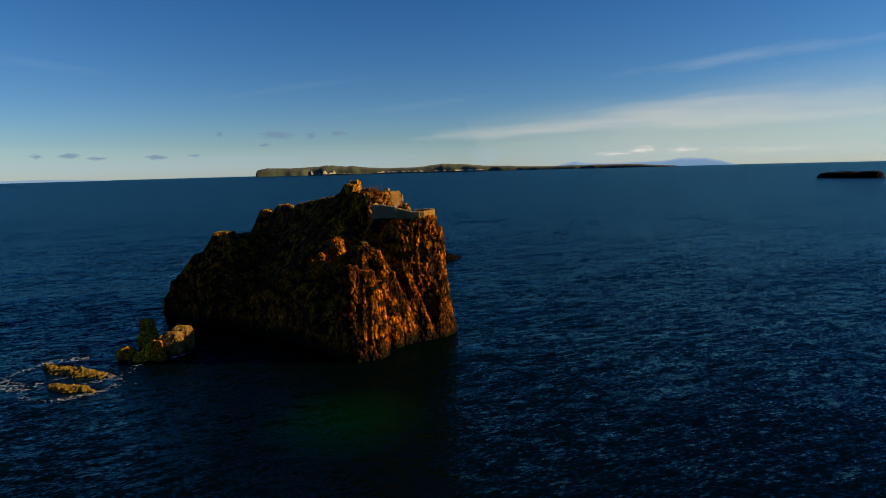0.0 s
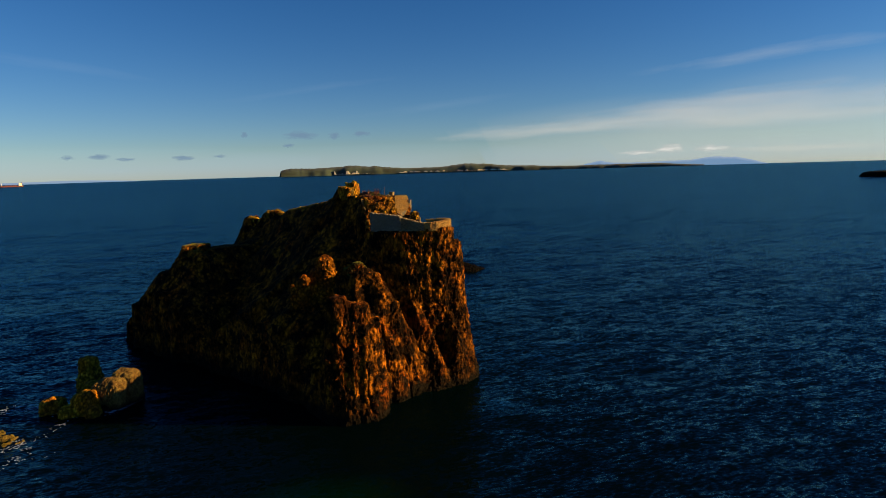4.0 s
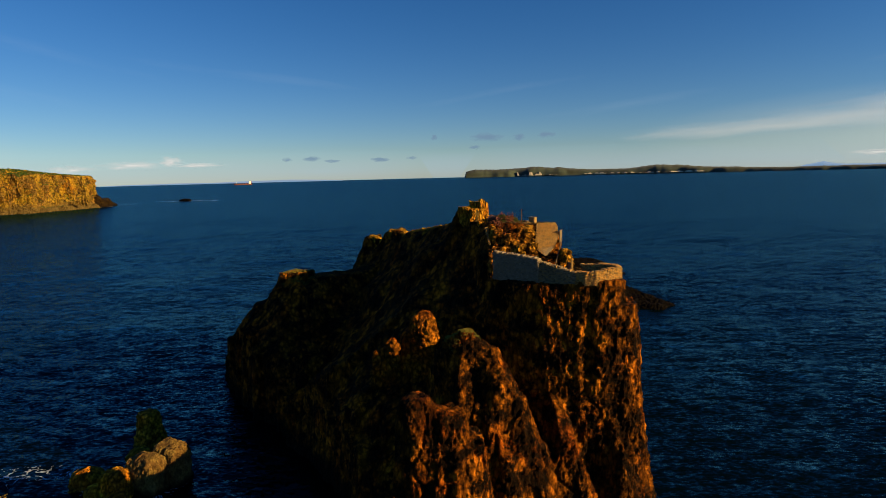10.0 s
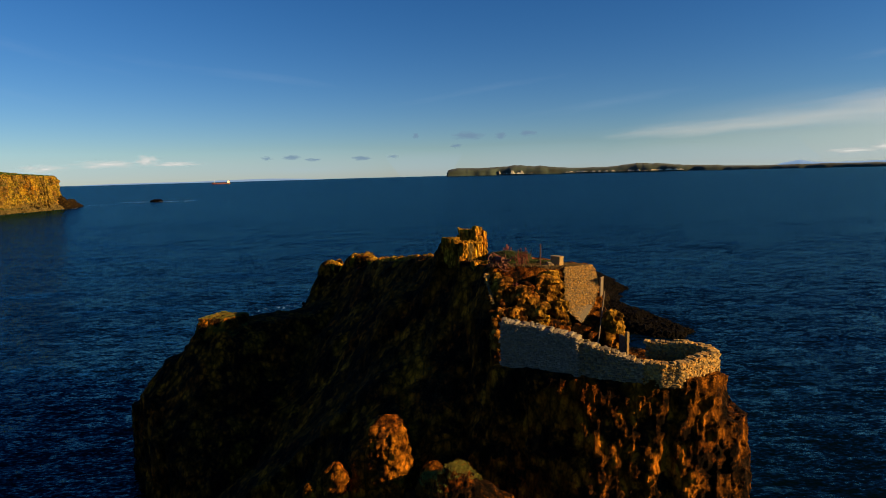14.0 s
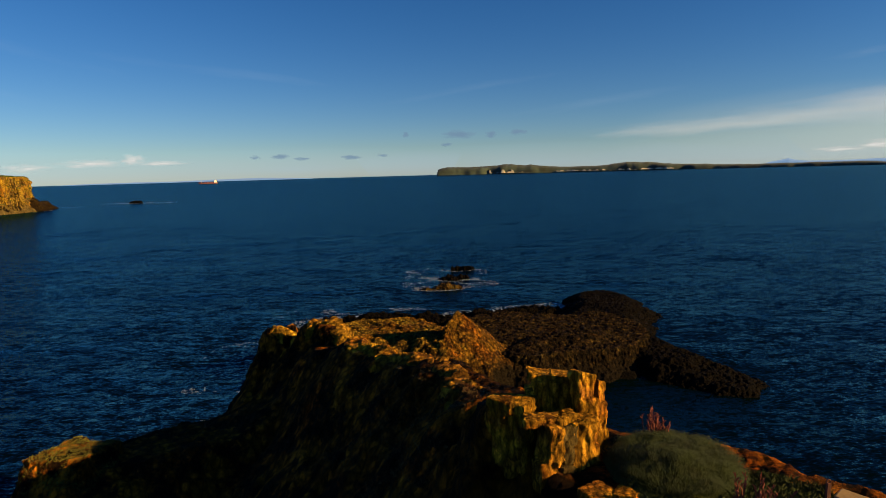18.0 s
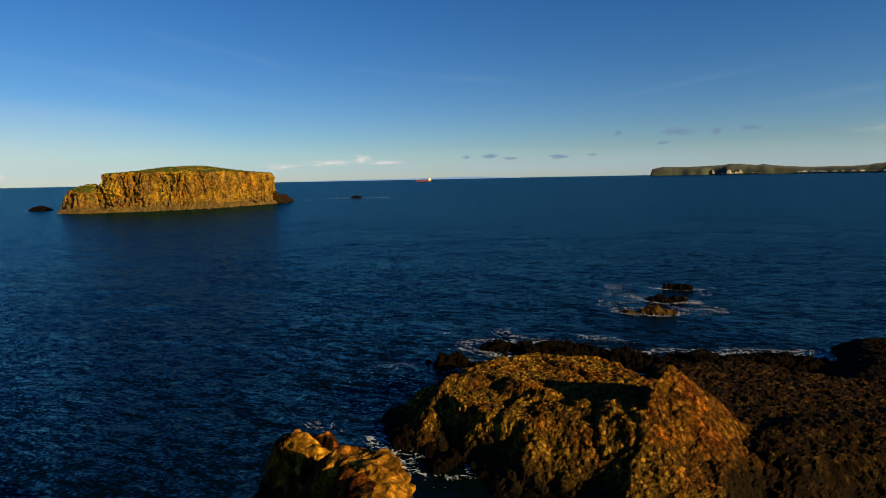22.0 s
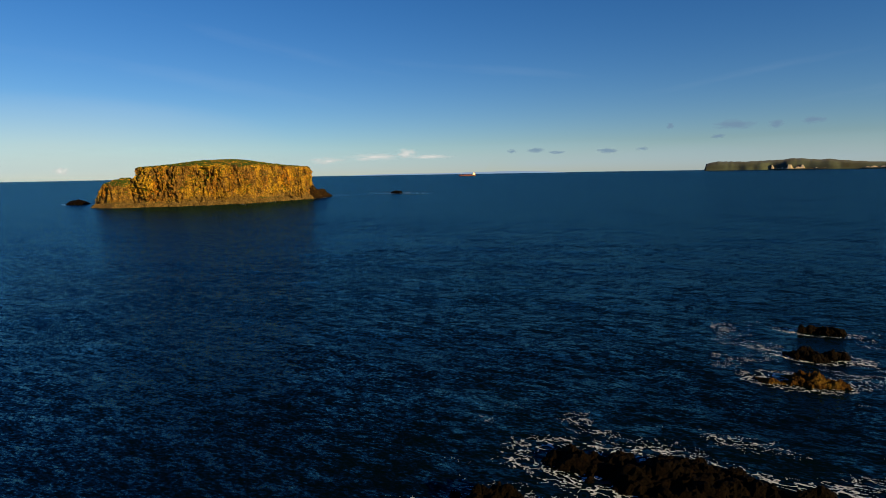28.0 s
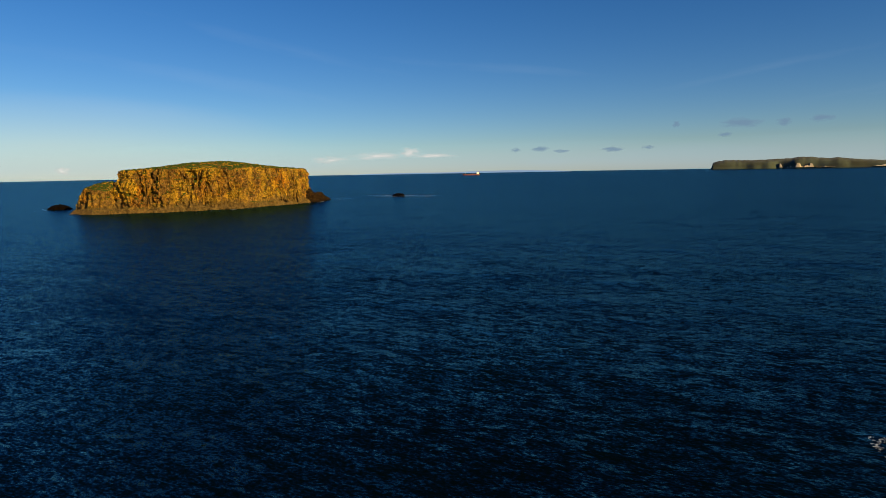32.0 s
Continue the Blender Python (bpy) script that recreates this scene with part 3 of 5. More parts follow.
def crag(name, me, material, seed, amount=1.0, parent=None, flat=True, size=1.0, column=0.0, width=0.5, top=0.10, coarse=1.0, fine=1.0, drip=0.22):
    """Weathers a skin into crags: upright ribs, angular blocks, clefts, a rough grain and, where column is given, basalt columns."""
    p, n = vertex_arrays(me)
    p = p / size
    side = np.clip(1.25 - np.abs(n[:, 2]) * 1.35, 0.12, 1)
    warp = np.stack([lumps(p / 1.7, seed + 70), lumps(p / 1.7, seed + 71), lumps(p / 1.7, seed + 72)], 1)
    q = p * (1, 1, 0.30) + warp * 0.35
    own, edge = blocks(q / 1.15, seed + 20)
    own2, edge2 = blocks((p * (1, 1, 0.55) + warp * 0.2) / 0.42, seed + 30)
    rib = 1 - np.abs(rough_noise(p * (1, 1, 0.13) / 1.3 + warp * 0.2, 4, seed + 44, 0.6))
    cleft = np.abs(rough_noise(p * (1, 1, 0.22) / 3.0 + warp * 0.3, 3, seed + 50))
    d = coarse * (0.34 * rough_noise(p * (1, 1, 0.5) / 4.2, 3, seed) + 0.20 * (rib - 0.6) + 0.22 * own - 0.42 * np.exp(-(cleft / 0.06) ** 2))
    d += fine * (0.22 * (0.62 - np.abs(rough_noise(p * (1, 1, drip) / 0.5 + warp * 0.4, 3, seed + 47, 0.65))) + 0.13 * own2 + 0.11 * rough_noise(p / 0.36, 3, seed + 40, 0.7))
    bed = p[:, 2] / 0.55 + 0.9 * warp[:, 2] + 0.5 * own
    d -= 0.07 * np.exp(-((bed - np.floor(bed) - 0.5) / 0.10) ** 2)
    d = d * side * amount
    up = (1 - side) * top * amount * (rough_noise(p / 0.6, 3, seed + 60, 0.65) + 0.9 * own2)
    if column:
        joint, shaft = columns(p[:, 0] / width + warp[:, 0] * 0.4 + 0.25 * p[:, 2], p[:, 1] / width + warp[:, 1] * 0.4, seed)
        d += column * side * ((shaft - 0.5) * 1.1 - 0.8 * np.exp(-(joint / 0.2) ** 2))
        up += (1 - side) * column * ((shaft - 0.5) * 1.3 - 0.5 * np.exp(-(joint / 0.2) ** 2))
    p = p + n * d[:, None]
    p[:, 2] += up
    me.vertices.foreach_set("co", (p * size).ravel())
    me.polygons.foreach_set("use_smooth", [not flat] * len(me.polygons))
    me.materials.clear()
    me.materials.append(material)
    me.name = name
    me.update()
    ob = new(name, me)
    ob.parent = parent
    return ob


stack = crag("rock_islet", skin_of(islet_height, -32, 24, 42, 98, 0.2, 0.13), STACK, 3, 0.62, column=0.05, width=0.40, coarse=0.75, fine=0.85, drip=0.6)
tagged(stack, "steep basalt sea rock crusted with orange lichen", "sea rock")
for x, y, r, top in ((0.95, 58.5, 1.4, 14.9), (-1.35, 57.9, 0.68, 12.9), (-2.6, 57.8, 0.45, 12.0)):
    me = fused([lobe(x + 0.15 * r, y, r * 0.62, r * 0.6, top - 0.15, 1.5, foot=9.5, n=18, dome=0.4, power=3.5), lobe(x - 0.3 * r, y + 0.1, r * 0.6, r * 0.6, top - r, 1.4, foot=9.5, n=18, dome=0.3, power=4),
                lobe(x + 0.5 * r, y, r * 0.45, r * 0.5, top - r * 1.4, 1.4, foot=9.5, n=18, dome=0.2, power=4)], 0.08)
    tagged(crag("pinnacle", me, PINNACLE, int(top * 7) + 2, 0.8, stack, drip=0.9), "blocky orange rock pinnacle")

def ragged(x, y, seed, amount=0.6, grid=2.2):
    p = np.stack([x, y, 0 * x], 1)
    return x + amount * rough_noise(p / grid, 3, seed), y + amount * rough_noise(p / grid, 3, seed + 5)


def crest_height(x, y):
    x, y = ragged(x, y, 191, 0.4, 1.6)
    h = ridge_field(x, y, [(-8.1, 92.2, 17.6), (-6.2, 91.2, 17.0), (-5.0, 89.8, 18.4), (-3.9, 89.3, 18.6), (-3.0, 87.2, 17.6), (-1.5, 84, 18.8), (0.5, 80, 19.4), (2.9, 76.3, 20.1), (3.8, 73, 20.3)], 0.45, 2.6, 3.2)
    return np.maximum(h, 15.0)


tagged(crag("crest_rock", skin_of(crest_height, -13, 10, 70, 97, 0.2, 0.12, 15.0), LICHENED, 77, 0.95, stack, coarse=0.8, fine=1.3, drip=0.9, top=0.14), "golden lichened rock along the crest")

# ---- the reef ----
reef = tagged(new("reef"), "low reef of ochre basalt columns awash at its edges", "reef")


def dome_height(x, y):
    x, y = ragged(x, y, 101)
    h = mesa_field(x, y, [(-16.6, 129), (-12, 125.2), (-4, 124.2), (3.6, 124.8), (4.8, 128), (4.2, 138), (-2, 144), (-10, 144), (-16.5, 138)], 4.6, 2.6, 4, 2.6, 0.9)
    h = np.minimum(h, 6.3 - ((x + 7) / 17) ** 2 * 1.6 - ((y - 136) / 14) ** 2 * 1.8)
    h = np.maximum(h, ridge_field(x, y, [(-16.5, 130.5, 5.4), (-11, 132, 5.8), (-6, 129.5, 5.6)], 0.5, 0.8, 0.9))
    h = np.maximum(h, ridge_field(x, y, [(-5.0, 126.6, 5.0), (0.5, 127.2, 6.0), (2.6, 126.4, 6.1), (2.4, 124.6, 4.6)], 1.2, 0.5, 0.8))
    gully = np.abs(rough_noise(np.stack([x / 6, y / 9, 0 * x], 1), 2, 110))
    return np.maximum(h - 0.7 * np.exp(-(gully / 0.05) ** 2), -3)


def ridge_height(x, y):
    x, y = ragged(x, y, 121, 0.4)
    h = ridge_field(x, y, [(4.4, 132.2, 7.2), (4.7, 130.2, 8.8), (3.4, 127.2, 7.1), (2.5, 124.8, 5.2), (2.1, 122.8, 2.8)], 0.25, 0.82, 6.0)
    h = np.maximum(h, mesa_field(x, y, [(4.6, 124.8), (8.5, 123.8), (11.5, 124.6), (13, 128), (10, 132), (5, 133)], 3.4, 6, 2, 3.4, 1, (-0.12, 0.05)))
    return np.maximum(h, -3)


def platform_height(x, y):
    x, y = ragged(x, y, 131)
    h = mesa_field(x, y, [(11, 126.6), (15, 126), (20, 128.6), (27, 129.6), (32, 134), (35, 142), (31, 152), (23, 155), (12, 151), (4, 147), (3.5, 136)], 3.3, 2.5, 2.5, 2.8, 0.7, (-0.02, -0.02))
    h = np.maximum(h, ridge_field(x, y, [(13, 129, 4.0), (18, 133, 4.2), (23.5, 134.2, 4.4), (27, 138, 3.6)], 1.0, 0.5, 0.6))
    pool = ((x - 23) / 4.5) ** 2 + ((y - 155) / 3.0) ** 2
    return np.maximum(h - 3.0 * np.exp(-pool), -3)


def arm_height(x, y):
    x, y = ragged(x, y, 141)
    return np.maximum(ridge_field(x, y, [(30, 138, 2.4), (34, 131, 2.0), (38.6, 123.8, 0.7)], 3.2, 0.55, 0.6), -3)


def outer_height(x, y):
    x, y = ragged(x, y, 151)
    return np.maximum(ridge_field(x, y, [(30, 150, 2.2), (34, 160, 2.5), (36, 170, 1.7)], 4.0, 0.45, 0.5), -3)


for name, seed, field, x0, x1, y0, y1, voxel, label in (
        ("dome", 11, dome_height, -23, 9, 117, 152, 0.14, "rounded ochre dome of basalt"),
        ("ridge", 12, ridge_height, 0, 18, 118, 140, 0.16, "steep orange slab standing up from the reef"),
        ("platform", 13, platform_height, -1, 42, 120, 162, 0.2, "flat brown platform of broken columns"),
        ("arm", 14, arm_height, 26, 46, 116, 144, 0.2, "dark low arm reaching into the channel"),
        ("outer_head", 15, outer_height, 22, 46, 140, 180, 0.22, "dark mound at the reef's outer end")):
    tagged(crag(name, skin_of(field, x0, x1, y0, y1, 0.3, voxel), {"dome": REEF, "ridge": RIDGE, "platform": LOWREEF}.get(name, WET), seed, 0.45, reef, True, 1.0, 0.13, 0.42, 0.22 if name == "ridge" else 0.34, 1.9 if name == "ridge" else 1.0, 0.9 if name == "ridge" else 1.5), label)


def awash(name, shapes, label, seed, material, voxel=0.16, category="rock", group="rocks awash", rugged=0.5, bend=0.9):
    """Ragged rock just breaking the surface: shapes are (x, y, rx, ry, turn, top)."""
    def field(x, y):
        x, y = ragged(x, y, seed, bend, 1.8)
        h = np.full(len(x), -3.0)
        for cx, cy, rx, ry, turn, top in shapes:
            c, s_ = math.cos(radians(turn)), math.sin(radians(turn))
            u, v = (x - cx) * c + (y - cy) * s_, (y - cy) * c - (x - cx) * s_
            h = np.maximum(h, top + 0.4 - 1.3 * ((u / rx) ** 2 + (v / ry) ** 2) ** 1.5)
        p = np.stack([x, y, 0 * x], 1)
        h = h + rugged * rough_noise(p / 1.6, 4, seed + 9, 0.6)
        return np.maximum(h, -1.2)
    x0, x1 = min(s[0] - max(s[2:4]) * 1.7 for s in shapes), max(s[0] + max(s[2:4]) * 1.7 for s in shapes)
    y0, y1 = min(s[1] - max(s[2:4]) * 1.7 for s in shapes), max(s[1] + max(s[2:4]) * 1.7 for s in shapes)

    def lifted(x, y):
        h = field(x, y)
        return np.where(h <= -1.19, -3.0, h)
    ob = crag(name, skin_of(lifted, x0, x1, y0, y1, 0.2, voxel), material, seed, 0.8, None, True, 1.0, 0.12, 0.6, 0.36)
    return tagged(ob, label, category, group)


awash("kelp_shelf", [(-9, 158, 8.5, 3.2, -4, 1.2), (-16.5, 158.5, 5.2, 2.3, 6, 0.9), (2, 156.5, 8, 3.4, -8, 1.1), (12, 159, 8, 4.0, 0, 0.9), (20, 162, 7, 3.6, 10, 0.8)], "dark wet kelp-covered rock shelf in the surf", 201, WET, 0.26)
awash("kelp_shelf", [(-22.5, 149.5, 3.2, 2.0, 10, 0.7), (-15, 149.5, 4.5, 2.4, 5, 0.8)], "dark seaweed-covered ledge below the reef", 211, WET)
awash("kelp_shelf", [(-18.8, 127.2, 2.8, 2.4, 30, 1.3), (-20.4, 131.5, 1.6, 3, 0, 0.5), (-14, 122.8, 3, 1.2, 10, 0.4)], "dark seaweed-covered ledge at the reef's corner", 221, WET)
awash("skerry", [(4.4, 188.6, 4.3, 2.4, -8, 0.6), (-0.2, 187.5, 2.2, 1.3, 0, 0.15)], "brown seaweed-covered skerry washed by breaking waves", 231, KELP)
awash("skerry", [(5.0, 199.8, 3.3, 1.9, -4, 0.5), (8.6, 200.6, 1.6, 1.2, 0, 0.4)], "dark narrow skerry with foam on it", 241, WET)
awash("skerry", [(8.6, 213.6, 3.6, 1.3, 0, 0.4)], "small dark outer skerry", 251, WET)
awash("kelp_rock", [(10, 111, 4.2, 2.6, 10, 0.6), (17, 107, 3.6, 1.8, -10, 0.8)], "low dark rock with foam in the channel", 261, WET)
awash("weed_reef", [(-33.2, 56.0, 9.5, 1.8, -38, -0.08)], "low yellow weed-covered reef breaking the surface", 271, WEED, 0.12, rugged=0.16, bend=0.35)
awash("weed_reef", [(-32.2, 49.6, 5.8, 1.5, -37, -0.1)], "small yellow weed-covered reef at the surface", 281, WEED, 0.12, rugged=0.16, bend=0.35)

for n, (shapes, label) in enumerate((
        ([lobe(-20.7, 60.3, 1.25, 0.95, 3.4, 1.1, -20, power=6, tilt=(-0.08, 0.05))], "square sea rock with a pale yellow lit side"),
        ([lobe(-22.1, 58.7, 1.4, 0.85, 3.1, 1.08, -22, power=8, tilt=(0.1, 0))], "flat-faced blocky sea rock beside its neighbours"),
        ([lobe(-24.2, 57.8, 1.1, 0.8, 2.3, 1.15, -24, power=6, tilt=(0.15, 0)), lobe(-25.7, 57.8, 0.9, 0.8, 1.0, 1.8, power=4)], "sloping orange sea rock in the foam"),
        ([lobe(-26.3, 66.7, 0.85, 0.85, 3.5, 2.2, -20, power=5, dome=0.1)], "dark upright sea rock with a flat yellow top"),
        ([lobe(-23.2, 56.6, 0.65, 0.6, 1.0, 1.15, 5, power=7)], "small square orange sea rock at the waterline"),
        ([lobe(-24.7, 62.2, 0.9, 0.8, 1.9, 1.5, power=5)], "dark low sea rock between its neighbours"),
        ([lobe(-27.8, 59.6, 1.2, 0.9, 1.3, 1.6, 20, power=3)], "low broken orange sea rock"))):
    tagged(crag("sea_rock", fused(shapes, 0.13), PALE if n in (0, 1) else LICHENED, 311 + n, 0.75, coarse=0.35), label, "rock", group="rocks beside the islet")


def fringe_height(x, y):
    x, y = ragged(x, y, 161, 1.0, 2.0)
    h = np.full(len(x), -3.0)
    for f, grow in ((dome_height, 0), (platform_height, 0), (ridge_height, 0)):
        h = np.maximum(h, f(x, y))
    p = np.stack([x, y, 0 * x], 1)
    return np.where(h > -2.5, np.minimum(0.55 + 0.5 * rough_noise(p / 1.5, 3, 166), h + 0.3), -3.0)


tagged(crag("kelp_fringe", skin_of(fringe_height, -24, 42, 116, 162, 0.3, 0.34), WET, 61, 0.6, reef), "dark wet kelp fringe at the foot of the reef")

# ---- the flat-topped island and its neighbours ----
def island_height(x, y, tail_too=False):
    p = np.stack([x, y, 0 * x], 1)
    _, own = columns(x / 6.5, y / 6.5, 171)
    gully = np.abs(rough_noise(p / 26, 2, 174))
    wx = 4.5 * rough_noise(p / 17, 3, 172) + 2.4 * (own - 0.5)
    wy = 4.5 * rough_noise(p / 17, 3, 173) + 2.4 * ((own * 7.3) % 1 - 0.5)
    cliff = mesa_field(x + wx, y + wy, [(-467, 455), (-442, 456), (-420, 472), (-403, 490), (-392, 520), (-387, 560), (-387, 616), (-400, 626), (-430, 627), (-480, 602), (-494, 550), (-482, 490)], 0, 5, 5, 5, 5, inward=6.0)
    cliff = cliff - 16 * np.exp(-(gully / 0.045) ** 2) * (cliff > 0)
    top = 32.8 + 8.4 * np.exp(-((x + 440) / 40) ** 2 - ((y - 545) / 62) ** 2) - 0.02 * np.maximum(x + 410, 0)
    foot = mesa_field(x + wx * 0.6, y + wy * 0.6, [(-467, 451), (-441, 449), (-418, 465), (-399, 486), (-388, 514), (-382, 560), (-383, 618), (-420, 630)], 2.6, 0.9, 0.9, 0.9, 0.9)
    tail = 0 * x - 4 if not tail_too else ridge_field(x, y, [(-392, 614, 15), (-394, 628, 9), (-396, 642, 7.0), (-398, 656, 2.0)], 2.0, 1.1, 1.1)
    return np.maximum(np.maximum(np.minimum(cliff, top), np.maximum(foot + 2.5 * rough_noise(p / 5, 3, 175), tail + 2 * rough_noise(p / 6, 2, 176))), -4)


def low_height(x, y):
    p = np.stack([x, y, 0 * x], 1)
    x, y = x + 2.5 * rough_noise(p / 10, 3, 182), y + 2.5 * rough_noise(p / 10, 3, 183)
    cliff = mesa_field(x, y, [(-500, 446), (-476, 438), (-462, 444), (-458, 456), (-474, 478), (-498, 470)], 0, 3, 3, 3, 3, inward=3.5)
    return np.maximum(np.maximum(np.minimum(cliff, 19.0 + 6.0 * np.clip((y - 444) / 22, 0, 1) - 0.012 * (x + 482) ** 2), ridge_field(x, y, [(-484, 439, 3), (-458, 441, 4), (-444, 445, 2)], 3, 0.8, 0.8)), -4)


isle = crag("flat_topped_island", skin_of(island_height, -505, -360, 432, 690, 1.2, 0.9), ISLE, 23, 1.7, None, True, 5.5, 0.12, 0.6, 0.02)
def tail_height(x, y):
    p = np.stack([x, y, 0 * x], 1)
    return np.maximum(ridge_field(x, y, [(-392, 614, 15), (-394, 628, 9), (-396, 642, 7.0), (-398, 656, 2.0)], 2.0, 1.1, 1.1) + 2 * rough_noise(p / 6, 2, 176), -4)


tagged(crag("rock_tail", skin_of(tail_height, -425, -370, 595, 680, 1.0, 0.8), LOWREEF, 27, 0.7, isle, True, 5.0), "dark broken rocks trailing from the island")
tagged(isle, "flat-topped island with ochre cliffs and green turf", "island")
tagged(crag("low_island", skin_of(low_height, -514, -432, 426, 486, 1.0, 0.8), ISLE, 29, 1.0, None, True, 5.0, 0.12, 0.6, 0.02), "lower grassy island beside the flat-topped island", "island")
for shapes, label, seed in (([lobe(-560, 472, 8, 5, 3.2, 1.8, 30, foot=-3, dome=2.0, power=2.2), lobe(-572, 474, 5, 3, 1.5, 1.8, 20, foot=-3, dome=0.8, power=2.2)], "low dark skerry beside the island", 31), ([lobe(-356, 738, 7, 4, 2.4, 1.4, foot=-3, dome=1.0)], "small dark rock with breaking waves beyond the island", 33),
                            ([lobe(723, 530, 16, 30, 6, 1.3, 10, foot=-3, dome=2), lobe(730, 505, 8, 12, 7.5, 1.3, foot=-3)], "long low dark skerry far out", 35), ([lobe(742, 470, 10, 14, 6, 1.3, foot=-3, dome=1)], "dark skerry beside the long low one", 37)):
    tagged(crag("far_skerry", fused(shapes, 0.9), WET, seed, 0.8, None, True, 5.0), label, "skerry")


# ---- far land ----
def far_land(name, dist, profile, material, label, depth=150):
    """A long low ridge: rows of (azimuth in degrees from +y towards +x, height in metres)."""
    az, h = [np.array(c) for c in zip(*profile)]
    a = np.arange(az[0], az[-1], 0.04)
    line = np.stack([a, 0 * a, 0 * a], 1)
    z = np.maximum(np.interp(a, az, h) * (1 + 0.06 * rough_noise(line * 1.1, 4, 3)), 0.5)
    out = 12 * rough_noise(line * 0.8, 2, 8)
    verts, n = [], len(a)
    for r, k in ((0, -0.1), (6, 0.35), (12, 0.62), (45, 0.80), (depth, 1.0), (depth * 2, -0.1)):
        for i in range(n):
            d = dist + r + out[i]
            verts.append((d * math.sin(radians(a[i])), d * math.cos(radians(a[i])), z[i] * k))
    faces = [(j * n + i, j * n + i + 1, (j + 1) * n + i + 1, (j + 1) * n + i) for j in range(5) for i in range(n - 1)]
    return tagged(mesh_object(name, verts, faces, material, smooth=True), label, "island", kind="structure")


FARLAND = plain("far_heath", (0.028, 0.046, 0.042), 0.95, 0, 0.012, 0.6, 1.0)
# air haze painted as a faint blue glow of the hills themselves
HAZE_GLOW, haze_tree, haze_look = nodes_of("haze_glow_hill")
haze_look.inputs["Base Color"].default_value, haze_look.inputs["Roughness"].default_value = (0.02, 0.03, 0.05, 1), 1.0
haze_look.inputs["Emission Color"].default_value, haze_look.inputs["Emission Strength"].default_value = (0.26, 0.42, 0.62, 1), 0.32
CHALK = plain("chalk", (0.50, 0.48, 0.42), 0.95, 0, 0.03, 0.4, 0.5)
far_isle = far_land("backdrop_island", 4200, [(-0.15, 0), (0, 42), (0.9, 56), (3, 53), (5.2, 58), (6.6, 66), (9.5, 55), (11.5, 40), (13, 38), (16.2, 46), (17.9, 60),
                                             (20.1, 53), (21.8, 40), (24.5, 32), (27.2, 24), (29, 22), (33, 26), (36, 24), (38, 14), (40, 6)], FARLAND, "long low dark green island on the horizon")


def chalk_cliff(start, end, low, high, seed):
    a = np.arange(start, end, 0.05)
    line = np.stack([a, 0 * a, 0 * a], 1)
    k = rough_noise(line * 4, 3, seed)
    top = low + (high - low) * np.clip(0.35 + k, 0.02, 1)
    verts, n = [], len(a)
    out = 12 * rough_noise(line * 0.8, 2, 8)
    for z, off in ((np.full(n, low), -6.0), (top, -4.0), (top, 14.0)):
        verts += [((4200 + out[i] + off) * math.sin(radians(a[i])), (4200 + out[i] + off) * math.cos(radians(a[i])), z[i]) for i in range(n)]
    faces = [(j * n + i, j * n + i + 1, (j + 1) * n + i + 1, (j + 1) * n + i) for j in range(2) for i in range(n - 1)]
    ob = mesh_object("chalk_cliff", verts, faces, CHALK, far_isle)
    return tagged(ob, "pale chalk cliff above the water")


chalk_cliff(5.0, 8.8, 6, 30, 4)
chalk_cliff(11.3, 22.2, 7, 16, 6)
far_land("backdrop_hills", 4640, [(28.5, 0), (29.6, 34), (30.9, 52), (32.4, 34), (36.4, 36), (38.8, 44), (40.6, 62), (42.4, 54), (43.7, 30), (45, 0)], HAZE_GLOW, "pale hazy hills beyond the island")
far_land("backdrop_hills", 4640, [(-33, 0), (-31, 6), (-27, 9), (-24, 7), (-21, 13), (-17, 17), (-14, 9), (-12, 0)], HAZE_GLOW, "faint hazy hills low on the horizon")

# ---- footing ----
from mathutils.bvhtree import BVHTree
bpy.context.view_layer.update()
SKIN = BVHTree.FromObject(stack, bpy.context.evaluated_depsgraph_get())


def ground(x, y, high=40.0):
    hit = SKIN.ray_cast(Vector((x, y, high)), Vector((0, 0, -1)))
    return hit[0].z if hit[0] else 0.0


def shaped(build, bevel=0.0, jitter=0.0, seed=0):
    """A bmesh from a builder, with bevelled and slightly uneven edges."""
    bm = bmesh.new()
    build(bm)
    if bevel:
        bmesh.ops.bevel(bm, geom=bm.edges[:], offset=bevel, segments=1, affect="EDGES")
    rng = random.Random(seed)
    for v in bm.verts:
        v.co += Vector([rng.uniform(-jitter, jitter) for _ in range(3)])
    return bm


def box(bm, centre, size, turn=0.0):
    made = bmesh.ops.create_cube(bm, size=1.0)["verts"]
    bmesh.ops.transform(bm, matrix=Matrix.Translation(centre) @ Matrix.Rotation(radians(turn), 4, "Z") @ Matrix.Diagonal((*size, 1)), verts=made)
    return made


def rod(bm, a, b, r, n=8, taper=1.0):
    a, b = Vector(a), Vector(b)
    turn = (b - a).to_track_quat("Z", "Y").to_matrix().to_4x4()
    made = bmesh.ops.create_cone(bm, cap_ends=True, segments=n, radius1=r, radius2=r * taper, depth=(b - a).length)["verts"]
    bmesh.ops.transform(bm, matrix=Matrix.Translation((a + b) / 2) @ turn, verts=made)


